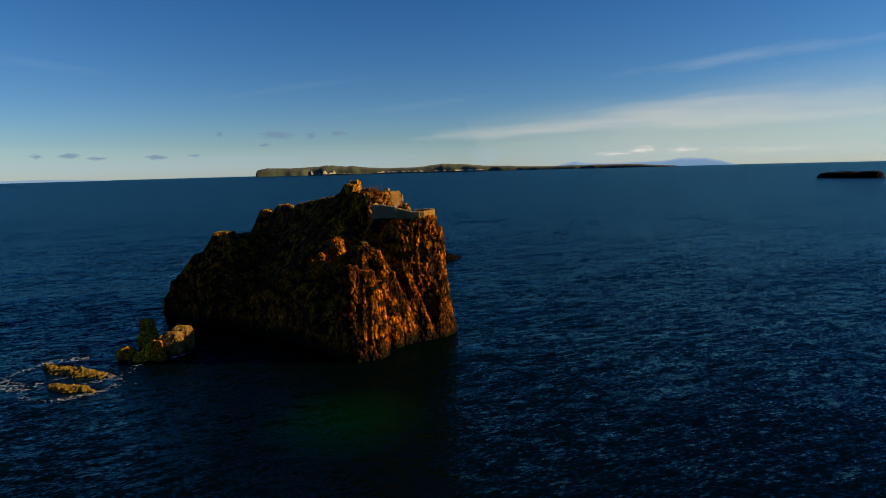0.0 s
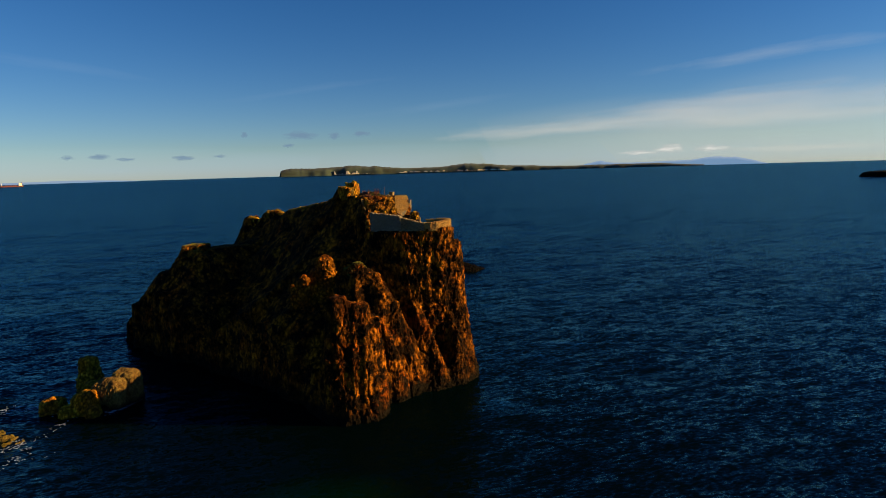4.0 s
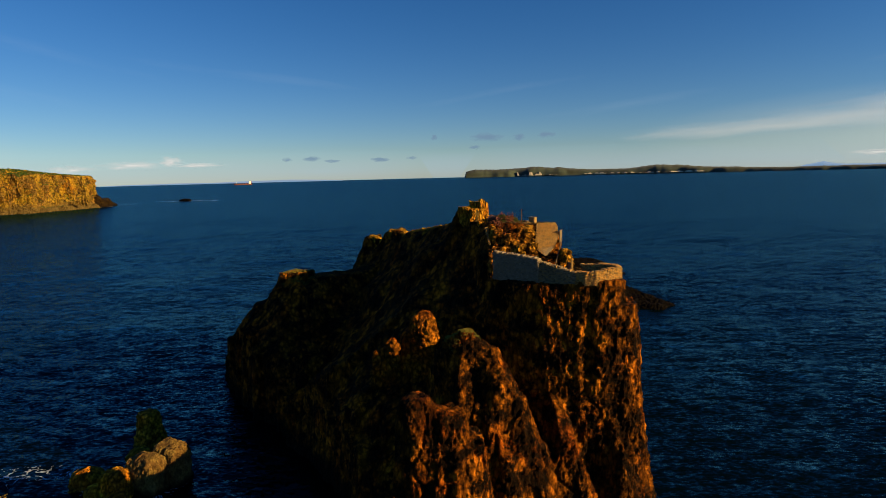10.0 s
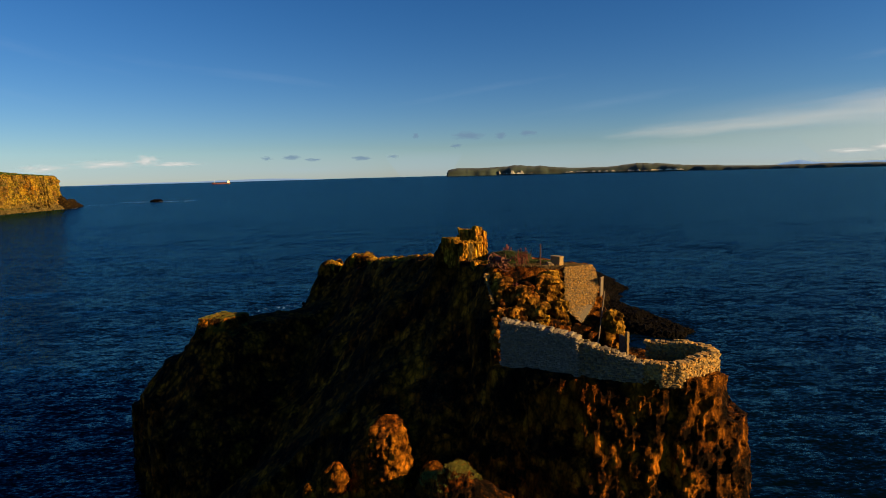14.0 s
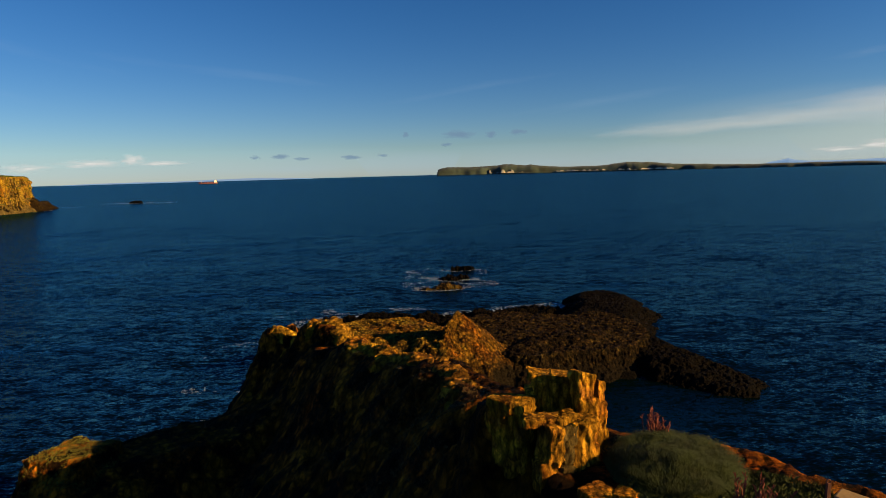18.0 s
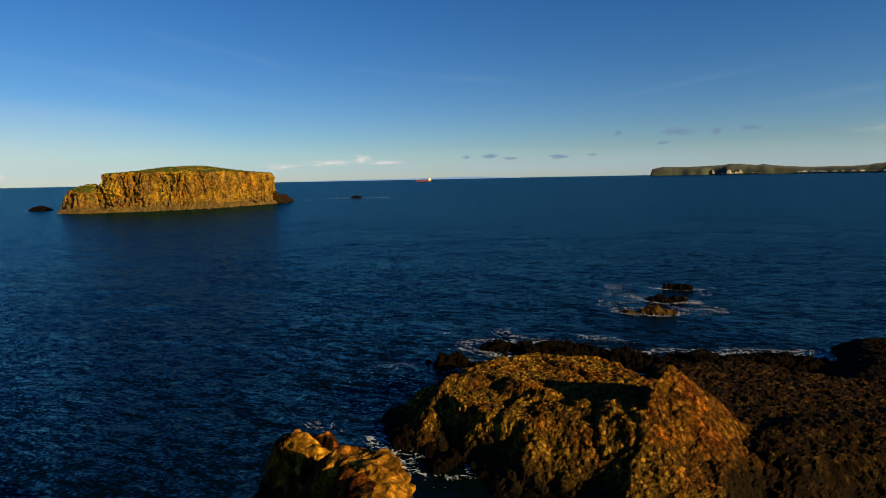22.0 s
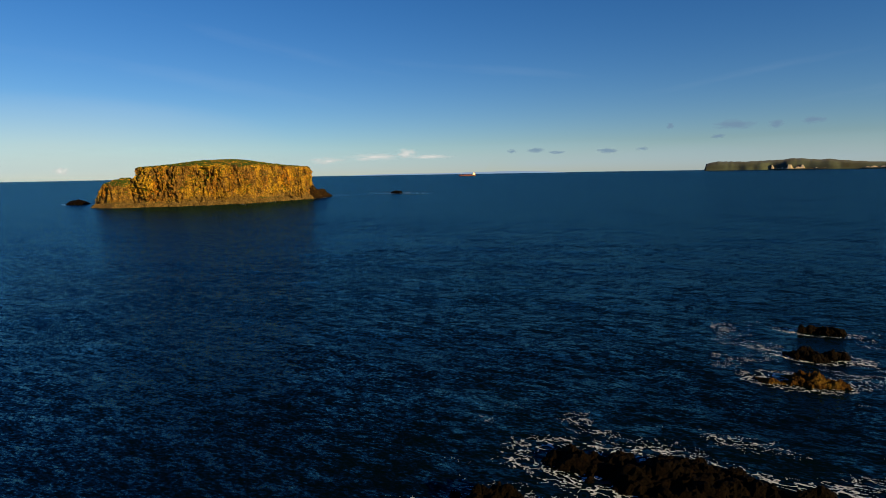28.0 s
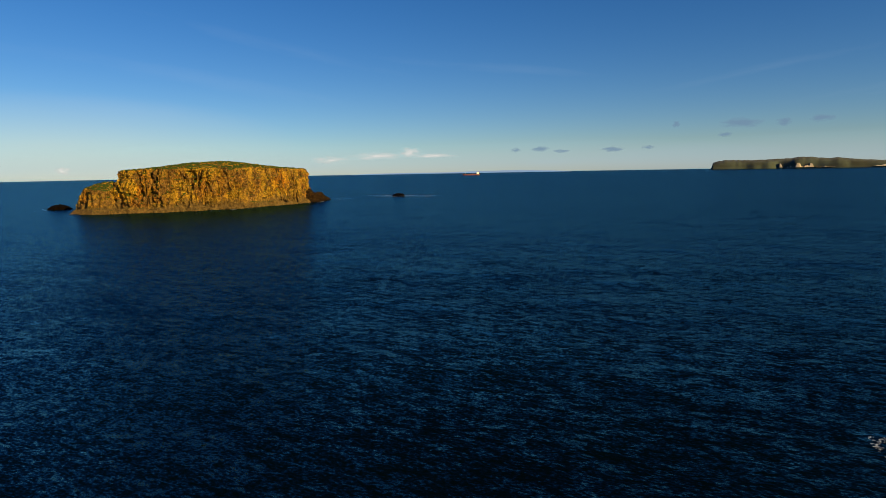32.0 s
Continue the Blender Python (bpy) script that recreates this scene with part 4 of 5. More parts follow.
def ring(bm, centre, axis, radius, thick, n=28, start=0.0, end=360.0, k=6):
    """A round bar bent into a ring or an arc."""
    turn = Vector(axis).to_track_quat("Z", "Y").to_matrix()
    closed = end - start >= 360
    rows = []
    for i in range(n if closed else n + 1):
        a = radians(start + (end - start) * i / n)
        c = Vector((math.cos(a), math.sin(a), 0))
        rows.append([bm.verts.new(Vector(centre) + turn @ (c * (radius + thick * math.cos(2 * math.pi * j / k)) + Vector((0, 0, thick * math.sin(2 * math.pi * j / k)))))
                     for j in range(k)])
    for i in range(n):
        p, q = rows[i], rows[(i + 1) % len(rows)]
        for j in range(k):
            bm.faces.new((p[j], q[j], q[(j + 1) % k], p[(j + 1) % k]))


def thing(name, at, label, category, group="", kind=""):
    ob = new(name)
    ob.location = at
    return tagged(ob, label, category, group, kind)


# ---- masonry ----
def stone_material(name, low, high, lichen, joined=False):
    m, t, b = nodes_of(name)
    info = t.nodes.new("ShaderNodeNewGeometry" if joined else "ShaderNodeObjectInfo")
    n = tex(t, "ShaderNodeTexNoise", 9, 8, 0.7)
    tone = ramp(t, info.outputs["Random Per Island" if joined else "Random"], [(0.0, low), (0.75, high), (0.8, lichen), (1.0, lichen)])
    speck = ramp(t, n.outputs["Fac"], [(0.35, grey(0.45)), (0.62, grey(1.0))])
    mm = t.nodes.new("ShaderNodeMix")
    mm.data_type, mm.blend_type = "RGBA", "MULTIPLY"
    mm.inputs[0].default_value = 1.0
    t.links.new(tone.outputs["Color"], mm.inputs[6])
    t.links.new(speck.outputs["Color"], mm.inputs[7])
    t.links.new(mm.outputs[2], b.inputs["Base Color"])
    b.inputs["Roughness"].default_value = 0.9
    bump(t, b, [(n.outputs["Fac"], 0.7, 0.03)])
    return m


RUBBLE = stone_material("rubble_stone", (0.08, 0.06, 0.036), (0.25, 0.19, 0.105), (0.27, 0.17, 0.055))
# RUBBLE's stone again, with sunlit gold put into its colour
SUNTONE = stone_material("sun_toned_rubble", (0.15, 0.095, 0.03), (0.48, 0.30, 0.085), (0.48, 0.25, 0.04))
GREYSTONE = stone_material("lime_rubble", (0.14, 0.12, 0.09), (0.27, 0.225, 0.165), (0.22, 0.17, 0.10))
GREY_REST = stone_material("lime_rubble_rest", (0.14, 0.12, 0.09), (0.27, 0.225, 0.165), (0.22, 0.17, 0.10), True)
RUBBLE_REST = stone_material("rubble_rest", (0.09, 0.068, 0.04), (0.29, 0.22, 0.125), (0.28, 0.18, 0.06), True)
SUNTONE_REST = stone_material("sun_toned_rubble_rest", (0.15, 0.095, 0.03), (0.48, 0.30, 0.085), (0.48, 0.25, 0.04), True)
MORTAR = plain("old_mortar", (0.10, 0.08, 0.055), 0.95, 0, 7, 0.4, 0.03)
CONCRETE = plain("old_concrete", (0.22, 0.145, 0.055), 0.9, 0, 4, 0.35, 0.02)
RUST = plain("rusty_iron", (0.065, 0.015, 0.008), 0.8, 0.1, 12, 0.5, 0.006)
TIMBER = plain("grey_timber", (0.10, 0.075, 0.05), 0.85, 0, 5, 0.4, 0.01)


def stone_meshes(material, count=7):
    out = []
    for k in range(count):
        bm = shaped(lambda b: box(b, (0, 0, 0), (1, 1, 1)), 0.16, 0.07, k + 50)
        me = bpy.data.meshes.new("stone")
        bm.to_mesh(me)
        bm.free()
        me.materials.append(material)
        out.append(me)
    return out


STONES, SUNTONES, GREYSTONES = stone_meshes(RUBBLE), stone_meshes(SUNTONE), stone_meshes(GREYSTONE)


def stone(m, parent, rng, kinds=STONES):
    ob = new("stone", rng.choice(kinds))
    ob.parent = parent
    ob.matrix_local = m
    return ob


def rest_of_stones(places, parent, seed, material=RUBBLE_REST):
    """The stones past the ones built singly, joined into one part."""
    rng = random.Random(seed)
    verts, faces = [], []
    shapes = [([v.co.copy() for v in me.vertices], [tuple(p.vertices) for p in me.polygons]) for me in STONES]
    for m in places:
        vs, fs = rng.choice(shapes)
        faces += [tuple(i + len(verts) for i in f) for f in fs]
        verts += [m @ v for v in vs]
    ob = mesh_object("rubble", verts, faces, material, parent)
    return tagged(ob, kind="stuff")


def rubble_wall(name, line, thick, label, category, seed, most=290, size=1.0, kinds=STONES, rest=RUBBLE_REST):
    """A wall along rows of (x, y, foot, top): a core, and rubble stones proud of its outer face and along its top."""
    rng = random.Random(seed)
    wall = tagged(new(name), label, category)
    verts, faces = [], []
    pts = [Vector(p[:2]) for p in line]
    normals = []
    for i in range(len(pts)):
        d = (pts[min(i + 1, len(pts) - 1)] - pts[max(i - 1, 0)]).normalized()
        normals.append(Vector((d.y, -d.x)))
    for (x, y, lo, hi), n in zip(line, normals):
        for s, z in ((0.5, lo), (0.5, hi - 0.06), (-0.5, hi - 0.06), (-0.5, lo)):
            verts.append((x + n.x * thick * (s - 0.5), y + n.y * thick * (s - 0.5), z))
    for i in range(len(line) - 1):
        for j in range(4):
            faces.append((4 * i + j, 4 * i + (j + 1) % 4, 4 * i + 4 + (j + 1) % 4, 4 * i + 4 + j))
    faces += [(0, 3, 2, 1), tuple(4 * (len(line) - 1) + j for j in range(4))]
    mesh_object("core", verts, faces, MORTAR, wall)
    places = []
    for i in range(len(line) - 1):
        a, b = line[i], line[i + 1]
        run = (pts[i + 1] - pts[i])
        length, d = run.length, run.normalized()
        n = Vector((d.y, -d.x))
        angle = math.atan2(d.y, d.x)
        s = 0.0
        while s < length:
            wide = rng.uniform(0.14, 0.30)
            f = min((s + wide / 2) / length, 1)
            c = pts[i] + d * (s + wide / 2) - n * thick * rng.uniform(0.40, 0.58)
            m = Matrix.Translation((c.x, c.y, a[3] + (b[3] - a[3]) * f - 0.05 + rng.uniform(-0.05, 0.05))) @ Matrix.Rotation(angle + rng.uniform(-0.2, 0.2), 4, "Z")
            places.append(m @ Matrix.Diagonal((wide * 0.96, thick * rng.uniform(0.8, 1.1), rng.uniform(0.10, 0.22), 1)))
            s += wide
        for inner in (False, True):
            z, height = 0.0, max(a[3] - a[2], b[3] - b[2])
            while z < height:
                tall = rng.uniform(0.06, 0.11) * size
                s = rng.uniform(-0.1, 0.05)
                while s < length:
                    wide = rng.uniform(0.07, 0.18) * size
                    f = min(max((s + wide / 2) / length, 0), 1)
                    lo, hi = a[2] + (b[2] - a[2]) * f, a[3] + (b[3] - a[3]) * f
                    if lo + z + tall * 0.5 < hi and (not inner or hi - lo - z < 1.0):
                        c = pts[i] + d * (s + wide / 2) - n * (thick if inner else rng.uniform(0.0, 0.04))
                        m = Matrix.Translation((c.x, c.y, lo + z + tall / 2 + rng.uniform(-0.02, 0.02))) @ Matrix.Rotation(angle + rng.uniform(-0.2, 0.2), 4, "Z") @ Matrix.Rotation(rng.uniform(-0.2, 0.2), 4, "Y")
                        places.append(m @ Matrix.Diagonal((wide * 0.98, rng.uniform(0.12, 0.2), tall * rng.uniform(0.85, 1.1), 1)))
                    s += wide
                z += tall
    for m in places[:most]:
        stone(m, wall, rng, kinds)
    if places[most:]:
        rest_of_stones(places[most:], wall, seed, rest)
    return wall


rubble_wall("retaining_wall", [(6.6, 58.25, 17.3, 19.55), (8.0, 57.75, 17.3, 19.4), (9.35, 56.95, 17.3, 19.2), (9.75, 56.7, 17.35, 19.1)], 0.55,
            "pale grey lime-rendered rubble wall along the cliff edge", "stone wall", 5, 290, 0.9, GREYSTONES, GREY_REST)
rubble_wall("retaining_wall", [(9.75, 56.85, 17.35, 18.95), (10.8, 56.3, 17.4, 18.7), (12.2, 55.6, 17.45, 18.3)], 0.5,
            "darker rubble wall with pale coping stones joining the pen", "stone wall", 7, 290, 1.1)
rubble_wall("pen_wall", [(12.25, 55.75, 17.2, 18.35), (12.9, 55.25, 17.4, 18.35), (13.6, 55.15, 17.4, 18.4), (14.7, 55.65, 17.4, 18.5), (15.6, 56.2, 17.4, 18.55), (15.55, 57.0, 17.2, 18.6),
                          (14.9, 57.75, 17.0, 18.6), (13.4, 58.3, 17.0, 18.5)], 0.38, "small round stone pen with a pale coping on the cliff edge", "stone wall", 6, 290, 1.0, SUNTONES, SUNTONE_REST)


def facing(name, spans, label, seed):
    """A leaning rubble face on the cliff: rows of (height, first x, last x, y)."""
    rng = random.Random(seed)
    wall = tagged(new(name), label, "stone wall")
    zs, firsts, lasts, ys = (np.array(c) for c in zip(*spans))
    verts, faces, k = [], [], len(spans)
    for off in (-0.02, 0.3):
        for z, a, b, y in spans:
            verts += [(a, y + off, z), (b, y + off + 0.8, z)]
    for i in range(k - 1):
        for o in (0, 2 * k):
            faces.append((o + 2 * i, o + 2 * i + 1, o + 2 * i + 3, o + 2 * i + 2))
        for e in (0, 1):
            faces.append((2 * i + e, 2 * i + 2 + e, 2 * k + 2 * i + 2 + e, 2 * k + 2 * i + e))
    faces.append((2 * k - 2, 2 * k - 1, 4 * k - 1, 4 * k - 2))
    mesh_object("core", verts, faces, MORTAR, wall)
    places, z = [], zs[0]
    while z < zs[-1]:
        tall = rng.uniform(0.03, 0.055)
        first, last, y = np.interp(z, zs, firsts), np.interp(z, zs, lasts), np.interp(z, zs, ys)
        x = first + rng.uniform(-0.12, 0.08)
        while x < last:
            wide = rng.uniform(0.035, 0.085)
            m = Matrix.Translation((x + wide / 2, y + 0.8 * (x - first) / max(last - first, 0.1) + rng.uniform(-0.05, 0.06), z + tall / 2 + rng.uniform(-0.03, 0.03))) @ Matrix.Rotation(0.5 + rng.uniform(-0.35, 0.35), 4, "Z") @ Matrix.Rotation(rng.uniform(-0.9, 0.9), 4, "Y") @ Matrix.Rotation(rng.uniform(-1.1, 0.0), 4, "X")
            places.append(m @ Matrix.Diagonal((wide, rng.uniform(0.05, 0.09), tall, 1)))
            x += wide * 0.95
        z += tall * 0.92
    for m in places[:290]:
        stone(m, wall, rng, SUNTONES)
    if places[290:]:
        rest_of_stones(places[290:], wall, seed, SUNTONE_REST)
    return wall


facing("stone_facing", [(18.85, 10.75, 11.15, 60.2), (19.45, 10.0, 11.75, 60.95), (20.1, 10.25, 12.1, 61.55), (20.7, 10.3, 12.15, 62.1), (21.2, 10.4, 12.0, 62.55)],
       "pale rubble facing on the summit's sunlit slope", 8)
facing("stone_facing", [(19.7, 6.5, 6.75, 61.2), (20.3, 6.3, 6.9, 61.6), (21.0, 6.15, 6.8, 62.3)], "small pale rubble patch on the summit's corner", 9)

for k, (x, y, r, top, turn) in enumerate(((7.2, 61.6, 0.55, 20.9, 10), (8.1, 61.4, 0.6, 20.5, 40), (9.2, 61.8, 0.6, 20.95, 20), (8.8, 60.7, 0.5, 19.7, 65), (9.8, 60.9, 0.45, 19.8, 15), (7.6, 60.5, 0.5, 19.6, 30),
                                         (6.7, 60.3, 0.35, 19.6, 50), (8.3, 60.0, 0.45, 18.9, 5), (12.3, 60.6, 0.55, 19.3, 35))):
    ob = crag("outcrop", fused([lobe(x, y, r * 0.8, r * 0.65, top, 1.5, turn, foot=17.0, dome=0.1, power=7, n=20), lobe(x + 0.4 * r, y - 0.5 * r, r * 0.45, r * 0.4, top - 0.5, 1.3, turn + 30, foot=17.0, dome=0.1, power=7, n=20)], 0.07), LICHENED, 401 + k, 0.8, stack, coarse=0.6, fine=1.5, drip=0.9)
    tagged(ob, "golden lichened block of the summit slope")

rng = random.Random(77)
for k in range(18):
    x, y, r = rng.uniform(6.7, 10.3), rng.uniform(60.0, 62.2), rng.uniform(0.2, 0.38)
    top, turn = ground(x, y) + rng.uniform(0.1, 0.3), rng.uniform(0, 80)
    ob = crag("outcrop", fused([lobe(x, y, r, r * 0.7, top, 1.25, turn, foot=top - 1.4, dome=0.05, power=6, n=18, tilt=(rng.uniform(-0.3, 0.3), 0))], 0.06), LICHENED if k % 3 else PINNACLE, 431 + k, 0.5, stack, coarse=0.5, fine=1.3, drip=0.9)
    tagged(ob, "small angular block on the summit slope")

# ---- ruin on the summit ----
def hewn(x, y, z0, z1, w, d, turn, seed, lean=0.0, slope=0.0):
    """A rough-hewn block with uneven corners. Returns its vertices and faces."""
    rng = random.Random(seed)
    ca, sa = math.cos(radians(turn)), math.sin(radians(turn))
    verts = []
    for k in (0, 1):
        for u, v in ((-1, -1), (1, -1), (1, 1), (-1, 1)):
            du, dv = u * w / 2 + rng.uniform(-0.05, 0.05) + lean * k, v * d / 2 + rng.uniform(-0.04, 0.04)
            verts.append((x + du * ca - dv * sa, y + du * sa + dv * ca, (z0, z1)[k] + k * (slope * u + rng.uniform(-0.05, 0.05))))
    return verts, [(3, 2, 1, 0), (4, 5, 6, 7), (0, 1, 5, 4), (1, 2, 6, 5), (2, 3, 7, 6), (3, 0, 4, 7)]


ruin = thing("ruin", (0, 0, 0), "roofless orange-lit ruin with one tall standing corner", "ruin")
for name, seed, shapes, label in (
        ("pier", 41, [hewn(6.04, 66.5, 19.8, 22.55, 0.46, 0.42, 10, 1), hewn(6.02, 66.5, 22.4, 23.14, 0.40, 0.36, 14, 2, slope=-0.05), hewn(6.0, 66.45, 19.8, 21.9, 0.55, 0.44, 16, 3)], "tall standing corner of lichened stone"),
        ("pier", 51, [hewn(6.40, 66.78, 20.0, 22.85, 0.22, 0.3, 34, 4, slope=-0.1), hewn(6.47, 66.76, 20.0, 22.35, 0.2, 0.26, 20, 5)], "ragged second leaf of the standing corner"),
        ("wall_stub", 52, [hewn(5.42, 66.98, 19.8, 22.84, 0.95, 0.4, 4, 6), hewn(5.08, 67.0, 19.5, 22.6, 0.5, 0.5, -6, 7)], "shaded stretch of wall joined to the standing corner"),
        ("wall_stub", 57, [hewn(4.42, 66.72, 19.5, 22.5, 0.95, 0.5, -30, 21)], "dark leaning end of the shaded wall"),
        ("coping", 53, [hewn(5.22, 67.05, 22.72, 22.98, 0.62, 0.5, 8, 8, slope=-0.04), hewn(5.6, 67.05, 22.72, 22.93, 0.42, 0.4, -12, 9)], "sunlit broken stones on the wall's top"),
        ("wall_stump", 43, [hewn(5.12, 65.8, 19.3, 22.26, 0.34, 0.44, 24, 10), hewn(5.1, 65.72, 19.3, 21.5, 0.4, 0.44, 16, 11)], "upright orange jamb of the broken wall"),
        ("wall_stump", 54, [hewn(5.86, 66.08, 19.5, 22.3, 0.52, 0.36, 22, 12), hewn(5.98, 66.12, 19.5, 21.7, 0.44, 0.36, 28, 13)], "broken orange stub of stone wall"),
        ("lintel", 55, [hewn(4.98, 65.92, 22.2, 22.38, 0.72, 0.42, 8, 14, slope=-0.02), hewn(5.5, 66.05, 22.18, 22.36, 0.46, 0.4, 18, 15)], "flat lichened slab lying on the stub"),
        ("quoin", 44, [hewn(5.47, 65.88, 21.75, 22.2, 0.36, 0.3, 34, 16)], "pale tilted stone in the wall's core"),
        ("quoin", 48, [hewn(5.5, 65.85, 21.3, 21.78, 0.2, 0.26, 12, 17)], "narrow upright stone in the wall's core"),
        ("quoin", 56, [hewn(5.42, 65.75, 20.2, 21.35, 0.3, 0.3, 40, 18)], "orange stone at the stub's foot"),
        ("fallen_block", 45, [hewn(5.9, 64.8, 19.6, 21.35, 0.62, 0.5, 30, 19)], "square fallen block"),
        ("fallen_block", 46, [hewn(6.4, 64.65, 19.8, 21.35, 0.42, 0.4, 55, 20)], "pale fallen block in the grass")):
    tagged(crag(name, fused(shapes, 0.03), CORESTONE if name == "quoin" else RUINSTONE, seed, 0.19, ruin, coarse=0.3, fine=1.9, drip=0.8), label)

g = ground(10.2, 63.7)
stub = thing("concrete_block", (10.2, 63.65, min(g, 21.5)), "weathered concrete block with a yellow lichened top", "concrete block")
part("block", shaped(lambda b: box(b, (0, 0, 0.2), (0.62, 0.34, 0.6), -50), 0.03, 0.02, 3), CONCRETE, stub)
part("cap", shaped(lambda b: box(b, (0, 0, 0.53), (0.68, 0.40, 0.09), -50), 0.025, 0.015, 4), CONCRETE, stub, "pale flat concrete cap")
rng = random.Random(4)
heap = thing("stone_heap", (9.65, 63.3, ground(9.65, 63.3)), "heap of loose grey stones beside the block", "stones")
for k in range(9):
    w = rng.uniform(0.15, 0.34)
    stone(Matrix.Translation((rng.uniform(-0.32, 0.32), rng.uniform(-0.2, 0.2), rng.uniform(0.02, 0.18))) @ Matrix.Rotation(rng.uniform(0, 3), 4, "Z")
          @ Matrix.Diagonal((w, w * 0.7, w * 0.55, 1)), heap, rng)
iron = thing("iron_post", (9.2, 63.05, ground(9.2, 63.05) - 0.1), "rusty iron post standing in the turf", "post")
part("shaft", shaped(lambda b: box(b, (0, 0, 0.62), (0.07, 0.05, 1.24)), 0.008, 0.004, 6), RUST, iron)
part("eye", shaped(lambda b: ring(b, (0, 0, 1.26), (0, 1, 0), 0.035, 0.012, 12)), RUST, iron)


def winch():
    at = Vector((6.95, 62.95, ground(6.95, 62.95)))
    ob = thing("winch", at, "rusty iron hand winch with spoked wheels sunk in grass", "winch")
    axis = Vector((0.55, -0.75, 0.35)).normalized()
    for name, c, r, ax, spokes in (("wheel", (-0.2, 0.2, 0.25), 0.42, axis, 6), ("wheel", (0.28, -0.36, 0.06), 0.38, Vector((0.35, -0.45, 0.8)).normalized(), 5)):
        wheel = part(name, shaped(lambda b: ring(b, c, ax, r, 0.035, 32)), RUST, ob, "spoked rusty wheel")
        side = ax.orthogonal().normalized()
        other = ax.cross(side)
        for k in range(spokes):
            a = 2 * math.pi * k / spokes + 0.3
            tip = Vector(c) + (side * math.cos(a) + other * math.sin(a)) * r
            part("spoke", shaped(lambda b: rod(b, c, tip, 0.028, 6)), RUST, wheel)
        part("hub", shaped(lambda b: rod(b, Vector(c) - ax * 0.09, Vector(c) + ax * 0.09, 0.09, 10)), RUST, wheel)
    part("axle", shaped(lambda b: rod(b, (-0.55, 0.65, 0.35), (0.55, -0.75, 0.42), 0.04, 8)), RUST, ob)
    part("drum", shaped(lambda b: rod(b, (-0.1, 0.1, 0.40), (0.22, -0.30, 0.40), 0.15, 14)), RUST, ob)
    for a, b_ in (((-0.5, 0.5, -0.2), (-0.25, 0.25, 0.75)), ((0.55, 0.05, -0.2), (0.3, -0.2, 0.70)), ((-0.2, -0.1, -0.15), (0.75, -0.35, 0.55))):
        part("strut", shaped(lambda b: rod(b, a, b_, 0.035, 6)), RUST, ob)
    return ob


winch()
marker = thing("concrete_post", (12.55, 58.9, 17.0), "leaning pale concrete post on the terrace", "post")
part("shaft", shaped(lambda b: box(b, (0.05, 0, 0.85), (0.14, 0.16, 1.75), 8), 0.02, 0.008, 9), CONCRETE, marker)
part("slab", shaped(lambda b: box(b, (-0.12, 0.22, 0.75), (0.10, 0.5, 1.5), 8), 0.02, 0.01, 10), MORTAR, marker, "dark slab behind the post")
pole = thing("leaning_pole", (11.35, 59.4, 17.9), "thin grey pole leaning against the cliff", "pole")
part("shaft", shaped(lambda b: rod(b, (0, 0, 0), (1.0, 2.6, 2.1), 0.035, 8)), TIMBER, pole)
sheet = thing("timber_sheet", (12.3, 62.6, 19.7), "dark timber sheet propped on the cliff edge", "sheet")
part("board", shaped(lambda b: box(b, (0.05, 0, 0.45), (0.55, 0.05, 1.0), 60), 0.01, 0.01, 11), TIMBER, sheet)
part("batten", shaped(lambda b: box(b, (0.05, -0.04, 0.93), (0.6, 0.06, 0.08), 60), 0.01, 0.005, 12), TIMBER, sheet)

# ---- plants ----
GRASS = plain("rough_grass", (0.12, 0.115, 0.012), 0.9, 0, 1.5, 0.5, 0.0)
LUSH = plain("lush_grass", (0.024, 0.040, 0.003), 0.9, 0, 1.5, 0.5, 0.0)
TURF, turf_tree, turf_look = nodes_of("matted_turf")
turf_blades = tex(turf_tree, "ShaderNodeTexNoise", 26, 6, 0.7, (1, 0.35, 1))
turf_drift = tex(turf_tree, "ShaderNodeTexNoise", 1.6, 4, 0.6)
turf_low = ramp(turf_tree, turf_blades.outputs["Fac"], [(0.36, (0.004, 0.007, 0.001)), (0.70, (0.038, 0.052, 0.005))])
turf_dry = ramp(turf_tree, turf_blades.outputs["Fac"], [(0.36, (0.008, 0.007, 0.001)), (0.70, (0.055, 0.046, 0.008))])
turf_where = ramp(turf_tree, turf_drift.outputs["Fac"], [(0.50, grey(0)), (0.66, grey(1))])
turf_tree.links.new(mix(turf_tree, turf_where.outputs["Color"], turf_low.outputs["Color"], turf_dry.outputs["Color"]), turf_look.inputs["Base Color"])
turf_look.inputs["Roughness"].default_value, turf_look.inputs["Specular IOR Level"].default_value = 0.9, 0.1
bump(turf_tree, turf_look, [(turf_blades.outputs["Fac"], 1.0, 0.05)])
DRY = plain("dry_grass", (0.085, 0.055, 0.016), 0.9, 0, 1.5, 0.5, 0.0)
DOCK = plain("dead_dock_stem", (0.11, 0.020, 0.010), 0.85, 0, 4, 0.5, 0.0)


